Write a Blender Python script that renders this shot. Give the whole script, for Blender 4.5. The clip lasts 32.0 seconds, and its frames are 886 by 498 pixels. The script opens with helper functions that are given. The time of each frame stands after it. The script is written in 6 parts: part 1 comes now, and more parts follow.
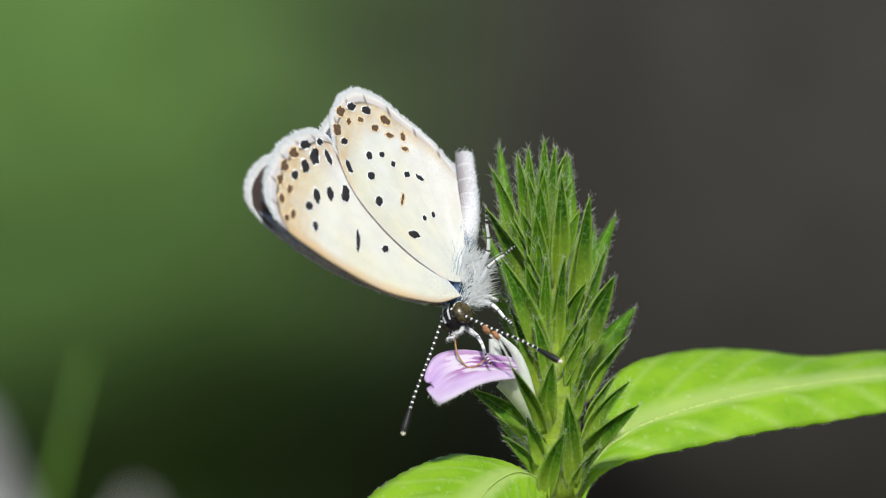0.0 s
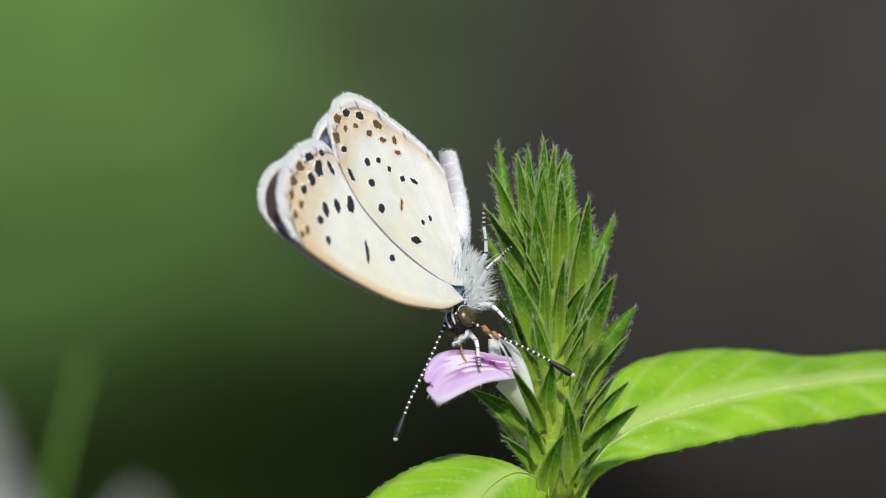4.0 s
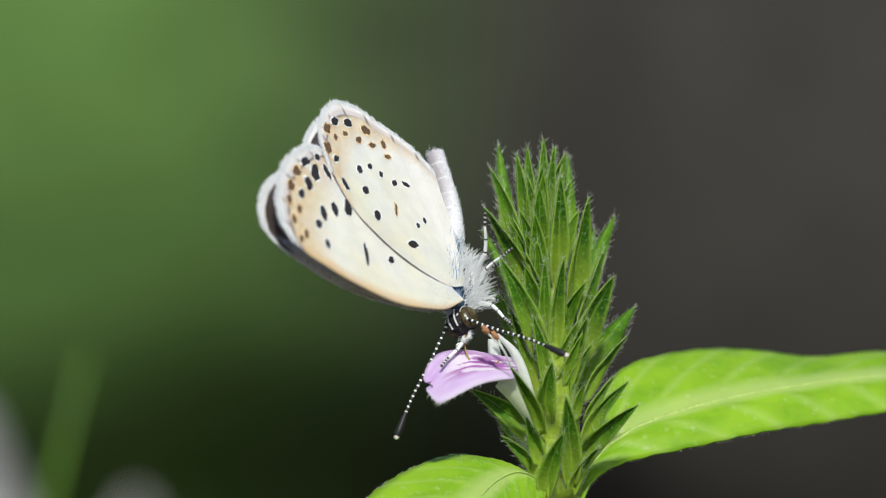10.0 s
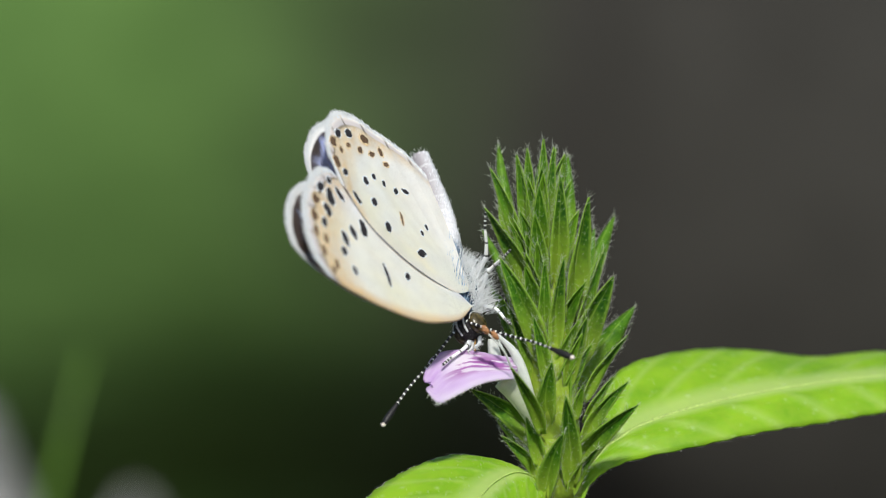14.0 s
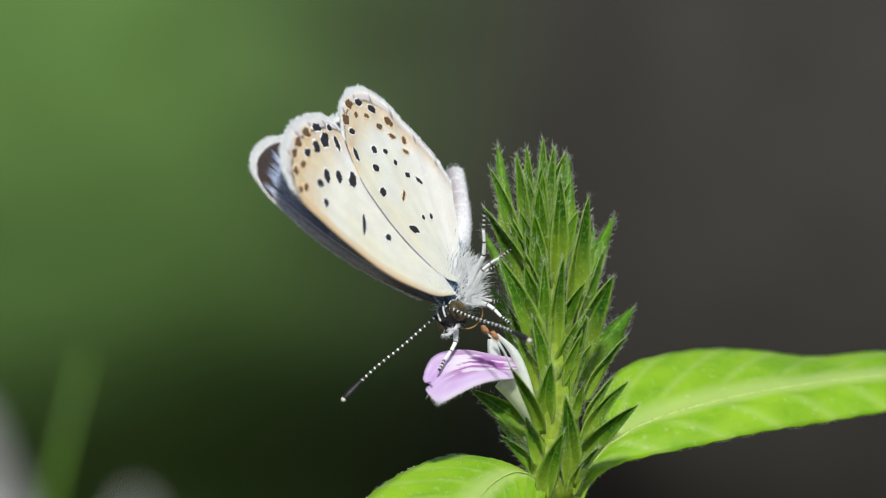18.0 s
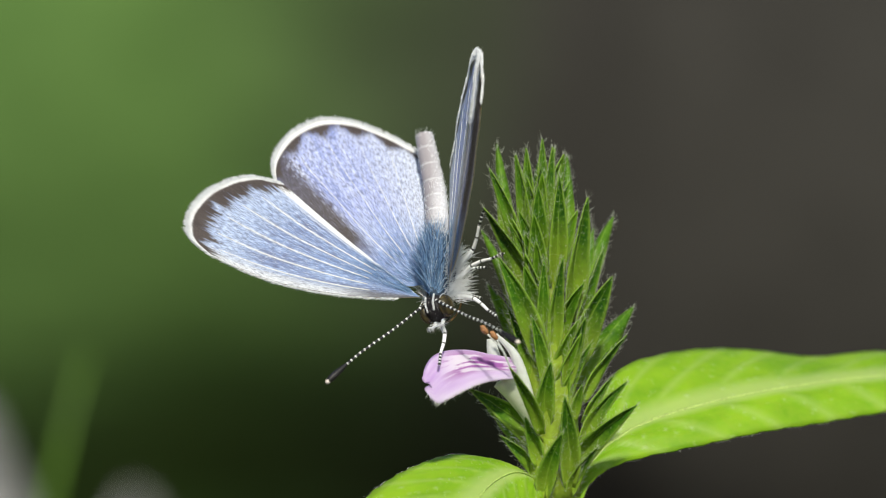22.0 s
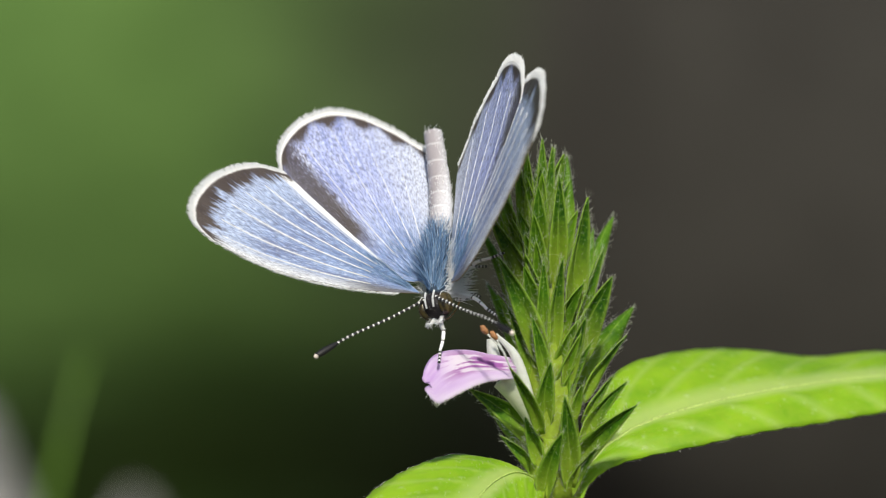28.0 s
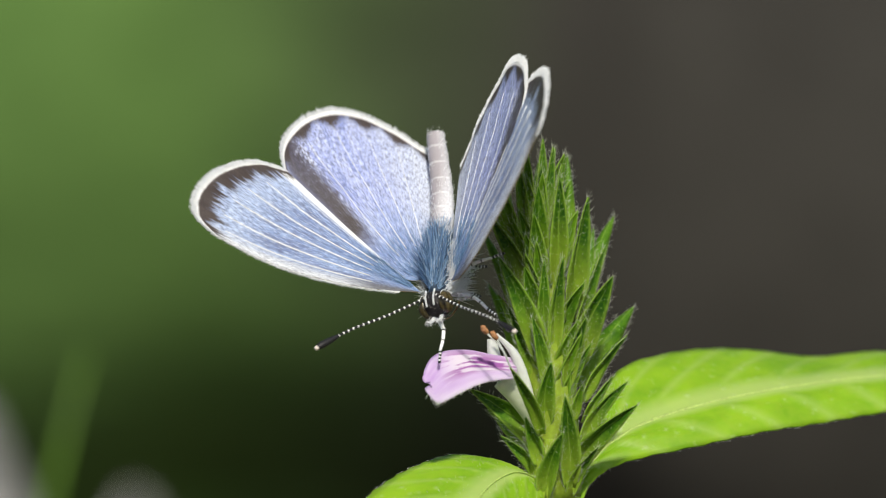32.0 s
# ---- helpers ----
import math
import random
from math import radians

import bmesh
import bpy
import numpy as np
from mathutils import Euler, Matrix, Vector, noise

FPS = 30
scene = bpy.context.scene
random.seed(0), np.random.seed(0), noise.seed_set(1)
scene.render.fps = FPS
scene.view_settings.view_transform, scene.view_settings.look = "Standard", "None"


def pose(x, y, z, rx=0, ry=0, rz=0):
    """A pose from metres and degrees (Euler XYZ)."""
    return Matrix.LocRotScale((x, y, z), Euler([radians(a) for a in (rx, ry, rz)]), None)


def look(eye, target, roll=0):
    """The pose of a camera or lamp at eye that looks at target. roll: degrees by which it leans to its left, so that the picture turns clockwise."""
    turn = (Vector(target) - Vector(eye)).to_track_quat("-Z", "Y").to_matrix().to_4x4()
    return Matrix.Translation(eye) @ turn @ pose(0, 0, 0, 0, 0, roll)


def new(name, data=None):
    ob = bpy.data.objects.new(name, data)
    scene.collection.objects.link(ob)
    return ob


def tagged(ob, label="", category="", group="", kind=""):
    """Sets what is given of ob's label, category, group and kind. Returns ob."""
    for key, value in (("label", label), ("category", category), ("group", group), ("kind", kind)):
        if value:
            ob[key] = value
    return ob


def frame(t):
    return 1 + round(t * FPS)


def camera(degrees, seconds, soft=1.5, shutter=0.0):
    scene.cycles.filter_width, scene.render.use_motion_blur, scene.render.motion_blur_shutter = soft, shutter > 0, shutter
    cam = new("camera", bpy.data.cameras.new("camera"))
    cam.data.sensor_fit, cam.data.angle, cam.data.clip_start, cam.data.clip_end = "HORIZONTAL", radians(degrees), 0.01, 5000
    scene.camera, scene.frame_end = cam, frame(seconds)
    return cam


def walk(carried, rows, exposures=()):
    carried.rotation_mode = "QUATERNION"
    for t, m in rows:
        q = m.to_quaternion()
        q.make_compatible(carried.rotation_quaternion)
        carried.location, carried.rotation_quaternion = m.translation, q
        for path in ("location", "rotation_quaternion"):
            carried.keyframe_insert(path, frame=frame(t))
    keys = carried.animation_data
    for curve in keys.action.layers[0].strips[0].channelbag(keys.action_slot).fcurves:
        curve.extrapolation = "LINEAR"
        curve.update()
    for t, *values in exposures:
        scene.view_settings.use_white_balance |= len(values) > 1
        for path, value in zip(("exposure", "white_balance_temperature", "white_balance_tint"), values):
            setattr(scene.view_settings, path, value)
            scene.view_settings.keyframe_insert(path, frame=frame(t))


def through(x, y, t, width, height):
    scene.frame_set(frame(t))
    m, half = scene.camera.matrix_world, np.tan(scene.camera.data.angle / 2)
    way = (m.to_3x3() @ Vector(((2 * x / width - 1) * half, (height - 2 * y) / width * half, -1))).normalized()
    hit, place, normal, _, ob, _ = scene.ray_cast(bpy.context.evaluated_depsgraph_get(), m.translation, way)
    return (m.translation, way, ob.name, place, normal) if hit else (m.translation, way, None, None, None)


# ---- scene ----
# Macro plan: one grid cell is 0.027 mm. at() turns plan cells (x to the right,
# y downward, d away from the lens) into metres. The sharp plane lies at d = 0.
G = 0.000027
REACH = 8144.0
ZC = 0.16


def at(x, y, d=0.0):
    s = (REACH + d) / REACH
    return Vector(((x - 784) * s * G, d * G, ZC + (441 - y) * s * G))


cam = camera(11, 32.0, soft=1.05)
cam.data.dof.use_dof = True
cam.data.dof.focus_distance = REACH * G
cam.data.dof.aperture_fstop = 34.0
cam.data.dof.aperture_blades = 0


def stand(dx, dz):
    return pose(dx * G, -REACH * G, ZC + dz * G, 90, 0, 0)


walk(cam, [(0, stand(0, 0)), (9, stand(1.5, 0)), (19, stand(2.5, 0)), (24, stand(4, 0)), (32, stand(3, 0))],
     exposures=[(0, 0.0, 6450, 6), (18, 0.0, 6450, 6), (22, 0.0, 6850, 5), (28, 0.0, 6950, 7), (32, 0.0, 6950, 7)])

# ---- light ----
SUN = Vector((0.08, -0.71, 0.7)).normalized()
world = bpy.data.worlds.new("world")
scene.world = world
world.use_nodes = True
wn = world.node_tree.nodes
sky = wn.new("ShaderNodeTexSky")
sky.sky_type = "NISHITA"
sky.sun_disc = False
sky.sun_elevation = math.asin(SUN.z)
sky.sun_rotation = math.atan2(SUN.x, SUN.y)
wn["Background"].inputs["Strength"].default_value = 0.11
world.node_tree.links.new(sky.outputs[0], wn["Background"].inputs["Color"])
sun = new("sun", bpy.data.lights.new("sun", "SUN"))
sun.data.energy = 4.5
sun.data.angle = radians(5)
sun.data.color = (1.0, 0.965, 0.9)
sun.matrix_world = look(SUN * 3, (0, 0, 0))


# ---- materials ----
class Mat:
    """A small helper round one node material."""

    def __init__(self, name, rough=0.6, spec=0.3):
        self.m = bpy.data.materials.new(name)
        self.m.use_nodes = True
        self.t = self.m.node_tree
        self.b = self.t.nodes["Principled BSDF"]
        self.b.inputs["Roughness"].default_value = rough
        self.b.inputs["Specular IOR Level"].default_value = spec

    def n(self, kind, **sets):
        node = self.t.nodes.new(kind)
        for k, v in sets.items():
            if k in node.inputs.keys():
                node.inputs[k].default_value = v
        return node

    def wire(self, a, b):
        self.t.links.new(a, b)

    def noise(self, scale, detail=3.0, rough=0.55, coords="Object", stretch=None):
        tc = self.n("ShaderNodeTexCoord")
        mp = self.n("ShaderNodeMapping")
        if stretch:
            mp.inputs["Scale"].default_value = stretch
        self.wire(tc.outputs[coords], mp.inputs["Vector"])
        nz = self.n("ShaderNodeTexNoise", Scale=scale, Detail=detail, Roughness=rough)
        self.wire(mp.outputs[0], nz.inputs["Vector"])
        return nz.outputs["Fac"]

    def ramp(self, fac, *stops):
        rp = self.n("ShaderNodeValToRGB")
        el = rp.color_ramp.elements
        while len(el) < len(stops):
            el.new(0.5)
        for e, (p, c) in zip(el, stops):
            e.position = p
            e.color = (*c, 1) if not isinstance(c, (int, float)) else (c, c, c, 1)
        if fac is not None:
            self.wire(fac, rp.inputs["Fac"])
        return rp.outputs["Color"]

    def math(self, op, a, b=0.0, clamp=False):
        nd = self.n("ShaderNodeMath")
        nd.operation = op
        nd.use_clamp = clamp
        for sock, v in zip(nd.inputs, (a, b)):
            if isinstance(v, (int, float)):
                sock.default_value = v
            else:
                self.wire(v, sock)
        return nd.outputs[0]

    def mix(self, fac, a, b, blend="MIX"):
        nd = self.n("ShaderNodeMix")
        nd.data_type = "RGBA"
        nd.blend_type = blend
        for sock, v in ((nd.inputs[0], fac), (nd.inputs[6], a), (nd.inputs[7], b)):
            if isinstance(v, (int, float)):
                sock.default_value = v
            elif isinstance(v, tuple):
                sock.default_value = (*v, 1)
            else:
                self.wire(v, sock)
        return nd.outputs[2]

    def uv(self):
        tc = self.n("ShaderNodeTexCoord")
        sp = self.n("ShaderNodeSeparateXYZ")
        self.wire(tc.outputs["UV"], sp.inputs[0])
        return sp.outputs[0], sp.outputs[1]

    def random(self):
        return self.n("ShaderNodeObjectInfo").outputs["Random"]

    def bump(self, height, strength=0.3, dist=0.00002):
        bp = self.n("ShaderNodeBump", Strength=strength, Distance=dist)
        self.wire(height, bp.inputs["Height"])
        self.wire(bp.outputs[0], self.b.inputs["Normal"])

    def colour(self, c, through=0.0, tint=None):
        if isinstance(c, tuple):
            self.b.inputs["Base Color"].default_value = (*c, 1)
        else:
            self.wire(c, self.b.inputs["Base Color"])
        if through > 0:
            tr = self.n("ShaderNodeBsdfTranslucent")
            src = c if tint is None else tint
            if isinstance(src, tuple):
                tr.inputs["Color"].default_value = (*src, 1)
            else:
                self.wire(src, tr.inputs["Color"])
            mx = self.n("ShaderNodeMixShader")
            mx.inputs[0].default_value = through
            self.wire(self.b.outputs[0], mx.inputs[1])
            self.wire(tr.outputs[0], mx.inputs[2])
            out = self.t.nodes["Material Output"]
            self.wire(mx.outputs[0], out.inputs["Surface"])
        return self.m


def plain(name, c, rough=0.6, through=0.0, spec=0.3, vary=0.25, scale=9000.0):
    k = Mat(name, rough, spec)
    f = k.noise(scale, 3)
    dark = tuple(v * (1 - vary) for v in c)
    light = tuple(min(1, v * (1 + vary)) for v in c)
    col = k.ramp(f, (0.3, dark), (0.7, light))
    k.bump(f, 0.25)
    return k.colour(col, through)


def leaf_material(name, dark, light, through, young=(0.42, 0.56, 0.05)):
    """Blade colour with pale midrib and side veins from the leaf's own length and breadth."""
    k = Mat(name, 0.42, 0.28)
    u, v = k.uv()
    cells = k.noise(2600, 5)
    big = k.noise(420, 2)
    base = k.ramp(big, (0.35, dark), (0.65, light))
    base = k.mix(k.ramp(cells, (0.4, 0.0), (0.75, 0.35)), base, young)
    side = k.math("ABSOLUTE", k.math("SUBTRACT", v, 0.5))
    rib = k.ramp(side, (0.0, 1.0), (0.06, 0.85), (0.15, 0.0))
    lane = k.math("FRACT", k.math("MULTIPLY", k.math("SUBTRACT", u, k.math("MULTIPLY", side, 0.3)), 9.0))
    vein = k.ramp(k.math("ABSOLUTE", k.math("SUBTRACT", lane, 0.5)), (0.0, 0.4), (0.08, 0.22), (0.2, 0.0))
    pale = k.math("MAXIMUM", rib, vein)
    col = k.mix(k.math("MULTIPLY", pale, 0.68), base, (0.58, 0.7, 0.26))
    # pale dots for hair bulbs, with their blurred glints painted in
    tc = k.n("ShaderNodeTexCoord")
    vo = k.n("ShaderNodeTexVoronoi", Scale=1500.0)
    k.wire(tc.outputs["Object"], vo.inputs["Vector"])
    bulb_glints = k.math("MULTIPLY", k.ramp(vo.outputs["Distance"], (0.05, 1.0), (0.34, 0.0)), k.ramp(cells, (0.45, 0.0), (0.62, 1.0)))
    col = k.mix(k.math("MULTIPLY", bulb_glints, 0.45), col, (0.62, 0.76, 0.4))
    k.bump(k.math("ADD", k.math("ADD", k.math("MULTIPLY", cells, 0.6), pale), k.math("MULTIPLY", bulb_glints, 0.8)), 0.6, 0.00006)
    return k.colour(col, through)


def bract_material(name, deep, light, rim, through):
    """Green blade with paler rim and midrib; pale gland dots with their shine painted in."""
    k = Mat(name, 0.4, 0.28)
    u, v = k.uv()
    f = k.noise(6000, 4)
    rnd = k.random()
    base = k.mix(rnd, deep, light)
    base = k.mix(k.ramp(u, (0.0, 0.95), (0.3, 0.65), (0.62, 0.0)), base, (0.43, 0.6, 0.06))
    side = k.math("ABSOLUTE", k.math("SUBTRACT", v, 0.5))
    edge = k.ramp(side, (0.38, 0.0), (0.49, 0.65))
    rib = k.ramp(side, (0.0, 0.5), (0.05, 0.0))
    base = k.mix(k.math("MAXIMUM", edge, rib), base, rim)
    base = k.mix(k.ramp(f, (0.42, 0.0), (0.75, 0.55)), base, (0.2, 0.42, 0.012))
    blot = k.noise(2300, 4)
    base = k.mix(k.math("MULTIPLY", k.ramp(blot, (0.36, 0.42), (0.52, 0.0)), k.ramp(u, (0.25, 0.2), (0.6, 1.0))), base, (0.018, 0.085, 0.005))
    net = k.ramp(k.math("ABSOLUTE", k.math("SUBTRACT", k.math("FRACT", k.math("MULTIPLY", k.math("SUBTRACT", u, k.math("MULTIPLY", side, 0.5)), 7.0)), 0.5)), (0.0, 0.22), (0.12, 0.0))
    net = k.math("MULTIPLY", net, k.ramp(u, (0.3, 0.0), (0.6, 1.0)))
    base = k.mix(net, base, (0.025, 0.11, 0.006))
    tc = k.n("ShaderNodeTexCoord")
    vo = k.n("ShaderNodeTexVoronoi", Scale=5200.0)
    k.wire(tc.outputs["Object"], vo.inputs["Vector"])
    dots = k.ramp(vo.outputs["Distance"], (0.13, 1.0), (0.2, 0.0))
    base = k.mix(k.math("MULTIPLY", dots, 0.45), base, (0.6, 0.78, 0.32))
    k.bump(k.math("SUBTRACT", k.math("ADD", k.math("MULTIPLY", f, 1.2), dots), net), 0.7, 0.00005)
    return k.colour(base, through)


def upper_wing(name, hind):
    """Silvery blue scales, white veins and a brown border; u runs costa to inner edge, v root to rim."""
    k = Mat(name, 0.5, 0.3)
    u, v = k.uv()

    def fibres(across, along, detail=4.0):
        comb = k.n("ShaderNodeCombineXYZ")
        k.wire(k.math("MULTIPLY", u, across), comb.inputs[0])
        k.wire(k.math("MULTIPLY", v, along), comb.inputs[1])
        st = k.n("ShaderNodeTexNoise", Scale=1.0, Detail=detail, Roughness=0.65)
        k.wire(comb.outputs[0], st.inputs["Vector"])
        return st.outputs["Fac"]

    streak = fibres(34.0, 4.0)
    fine = fibres(170.0, 34.0, 3.0)
    grain = k.noise(17000, 2)
    lanes = 7.0 if not hind else 6.0
    lane = k.math("ABSOLUTE", k.math("SUBTRACT", k.math("FRACT", k.math("ADD", k.math("MULTIPLY", u, lanes), 0.2)), 0.5))
    if hind:
        col = k.ramp(streak, (0.32, (0.25, 0.32, 0.7)), (0.5, (0.42, 0.49, 0.88)), (0.7, (0.68, 0.73, 0.97)))
        col = k.mix(k.ramp(u, (0.55, 0.0), (0.95, 0.85)), col, (0.74, 0.8, 0.93))
        col = k.mix(k.math("MULTIPLY", k.ramp(lane, (0.0, 0.6), (0.12, 0.0)), 0.4), col, (0.8, 0.84, 0.95))
    else:
        col = k.ramp(streak, (0.34, (0.1, 0.14, 0.3)), (0.52, (0.24, 0.34, 0.62)), (0.72, (0.5, 0.65, 0.95)))
        col = k.mix(k.ramp(v, (0.62, 0.0), (0.84, 0.8)), col, (0.5, 0.62, 0.88))
        col = k.mix(k.math("MULTIPLY", k.ramp(lane, (0.0, 1.0), (0.05, 0.8), (0.13, 0.0)), k.ramp(v, (0.15, 0.0), (0.3, 0.75), (0.75, 0.6), (0.86, 0.0))), col, (0.86, 0.9, 0.95))
        col = k.mix(k.ramp(k.math("ADD", u, k.math("MULTIPLY", k.math("SUBTRACT", streak, 0.5), 0.2)), (0.04, 1.0), (0.11, 0.7), (0.19, 0.0)), col, (0.84, 0.87, 0.92))
    blue = k.ramp(v, (0.06, 0.95), (0.2, 0.7), (0.52, 0.0))
    if not hind:
        blue = k.math("MULTIPLY", blue, k.ramp(u, (0.2, 0.0), (0.5, 1.0)))
    col = k.mix(blue, col, (0.13, 0.29, 0.6))
    col = k.mix(k.ramp(fine, (0.42, 0.75), (0.52, 0.0)), col, (0.1, 0.11, 0.2))
    col = k.mix(k.ramp(fine, (0.54, 0.0), (0.65, 0.65 if hind else 0.6)), col, (0.86, 0.9, 0.97))
    # brown border, its inner side ragged along the scales
    rag = k.math("MULTIPLY", k.math("SUBTRACT", streak, 0.5), 0.3 if not hind else 0.06)
    rag = k.math("ADD", rag, k.math("MULTIPLY", k.math("SUBTRACT", fine, 0.5), 0.16))
    bay = k.math("MULTIPLY", k.math("SUBTRACT", lane, 0.25), 0.07 if not hind else 0.12)
    wide = k.ramp(u, (0.0, 0.0), (0.06, 0.045), (0.3, 0.055), (0.75, 0.045), (1.0, 0.03)) if not hind else k.ramp(u, (0.0, 0.035), (0.3, 0.022), (1.0, 0.02))
    depth = k.math("ADD", k.math("ADD", k.math("ADD", v, rag), bay), wide)
    dark = k.ramp(depth, (0.945, 0.0), (0.975, 1.0))
    if hind:
        front = k.math("ADD", u, k.math("MULTIPLY", k.math("SUBTRACT", fine, 0.5), 0.24))
        lead = k.math("MULTIPLY", k.ramp(front, (0.0, 0.35), (0.07, 0.7), (0.1, 1.0), (0.21, 1.0), (0.28, 0.0)), k.ramp(v, (0.32, 0.0), (0.45, 1.0), (0.8, 0.9), (0.95, 0.9)))
        fleck = k.ramp(k.math("ADD", fine, k.math("MULTIPLY", k.math("SUBTRACT", grain, 0.5), 0.5)), (0.54, 1.0), (0.68, 0.72))
        dark = k.math("MAXIMUM", dark, k.math("MULTIPLY", lead, fleck))
    if not hind:
        # white hind edge, dark line on the fore edge and dark streaks at the root
        col = k.mix(k.ramp(u, (0.91, 0.0), (0.945, 0.95)), col, (0.9, 0.91, 0.94))
        col = k.mix(k.ramp(u, (0.008, 0.85), (0.02, 0.0)), col, (0.07, 0.055, 0.05))
        near = k.math("MULTIPLY", k.ramp(v, (0.05, 0.95), (0.25, 0.85), (0.4, 0.0)), k.ramp(k.math("ADD", u, k.math("MULTIPLY", k.math("SUBTRACT", fine, 0.5), 0.5)), (0.14, 0.9), (0.26, 0.0)))
        col = k.mix(near, col, (0.04, 0.04, 0.06))
    brown = k.mix(k.ramp(grain, (0.4, 0.0), (0.7, 0.7)), (0.035, 0.026, 0.026), (0.11, 0.08, 0.075))
    col = k.mix(dark, col, brown)
    col = k.mix(k.ramp(k.math("ADD", v, k.math("MULTIPLY", k.math("SUBTRACT", fine, 0.5), 0.03)), (0.968 if hind else 0.978, 0.0), (0.976 if hind else 0.988, 1.0)), col, (0.9, 0.89, 0.89))
    k.bump(k.math("ADD", grain, k.math("MULTIPLY", fine, 1.5)), 0.45, 0.00003)
    return k.colour(col, 0.25, k.mix(0.35, col, (1.0, 0.92, 0.78)))


def under_wing(name, hind):
    """Cream scales, ochre towards the rim, dark hairline before the white fringe."""
    k = Mat(name, 0.75, 0.12)
    u, v = k.uv()
    big = k.noise(260, 2)
    mid = k.noise(2200, 3)
    grain = k.noise(17000, 2)
    col = k.ramp(big, (0.35, (0.88, 0.9, 0.87)), (0.65, (0.88, 0.855, 0.66)))
    if hind:
        col = k.mix(k.ramp(u, (0.42, 0.0), (0.8, 0.85)), col, (0.93, 0.935, 0.94))
        rim = k.ramp(k.math("ADD", v, k.math("MULTIPLY", u, -0.16)), (0.72, 0.0), (0.82, 0.8), (0.9, 0.75))
        col = k.mix(k.ramp(u, (0.0, 0.3), (0.05, 0.2), (0.12, 0.0)), col, (0.7, 0.7, 0.76))
    else:
        col = k.mix(k.ramp(u, (0.5, 0.0), (0.75, 0.85)), col, (0.83, 0.85, 0.92))
        col = k.mix(k.ramp(u, (0.0, 0.9), (0.06, 0.65), (0.16, 0.0)), col, (0.66, 0.45, 0.22))
        rim = k.ramp(k.math("ADD", v, k.math("MULTIPLY", u, -0.1)), (0.7, 0.0), (0.84, 0.85))
    col = k.mix(k.math("MULTIPLY", rim, k.ramp(mid, (0.3, 0.45), (0.6, 1.0))), col, (0.72, 0.52, 0.28))
    lane = k.math("ABSOLUTE", k.math("SUBTRACT", k.math("FRACT", k.math("ADD", k.math("MULTIPLY", u, 7.0), 0.2)), 0.5))
    if not hind:
        middle = k.math("MULTIPLY", k.ramp(u, (0.25, 0.0), (0.42, 0.7), (0.7, 0.5)), k.ramp(v, (0.25, 0.0), (0.5, 1.0), (0.74, 0.8), (0.84, 0.0)))
        col = k.mix(middle, col, (0.93, 0.935, 0.92))
    vein = k.ramp(lane, (0.0, 0.5), (0.03, 0.3), (0.06, 0.0))
    col = k.mix(k.math("MULTIPLY", vein, 0.1), col, (0.7, 0.66, 0.55))
    dust = k.math("MULTIPLY", k.ramp(grain, (0.36, 0.7), (0.46, 0.0)), k.ramp(v, (0.05, 0.9), (0.3, 0.1), (0.7, 0.15), (0.95, 0.5)))
    col = k.mix(dust, col, (0.22, 0.2, 0.2))
    # broad wrinkles and dusting, their soft grey shading put into the colour
    wrinkle = k.noise(1100, 4)
    col = k.mix(k.ramp(wrinkle, (0.35, 0.22), (0.6, 0.0)), col, (0.6, 0.58, 0.56))
    line = k.math("MULTIPLY", k.ramp(v, (0.94, 0.0), (0.945, 0.9), (0.951, 0.9), (0.957, 0.0)), k.ramp(mid, (0.3, 0.7), (0.45, 1.0)))
    if hind:
        line = k.math("MULTIPLY", line, k.ramp(u, (0.35, 1.0), (0.6, 0.1)))
    col = k.mix(k.ramp(v, (0.948, 0.0), (0.954, 0.8)), col, (0.72, 0.7, 0.76))
    col = k.mix(k.ramp(v, (0.972, 0.0), (0.985, 1.0)), col, (0.9, 0.89, 0.9))
    tick = k.math("MULTIPLY", k.ramp(lane, (0.0, 1.0), (0.045, 0.9), (0.08, 0.0)), k.ramp(v, (0.93, 0.0), (0.95, 0.85), (0.975, 0.6), (0.99, 0.2)))
    if not hind:
        # dark fore edge, strongest near the root
        line = k.math("MAXIMUM", line, k.math("MULTIPLY", k.ramp(u, (0.012, 1.0), (0.03, 0.0)), k.ramp(v, (0.3, 1.0), (0.7, 0.6), (0.95, 0.3))))
    col = k.mix(k.math("MAXIMUM", line, tick), col, (0.08, 0.065, 0.065))
    k.bump(k.math("ADD", k.math("ADD", grain, vein), k.math("MULTIPLY", wrinkle, 3.0)), 0.4, 0.00003)
    return k.colour(col, 0.34, k.mix(0.85, col, (1.0, 0.7, 0.26)))


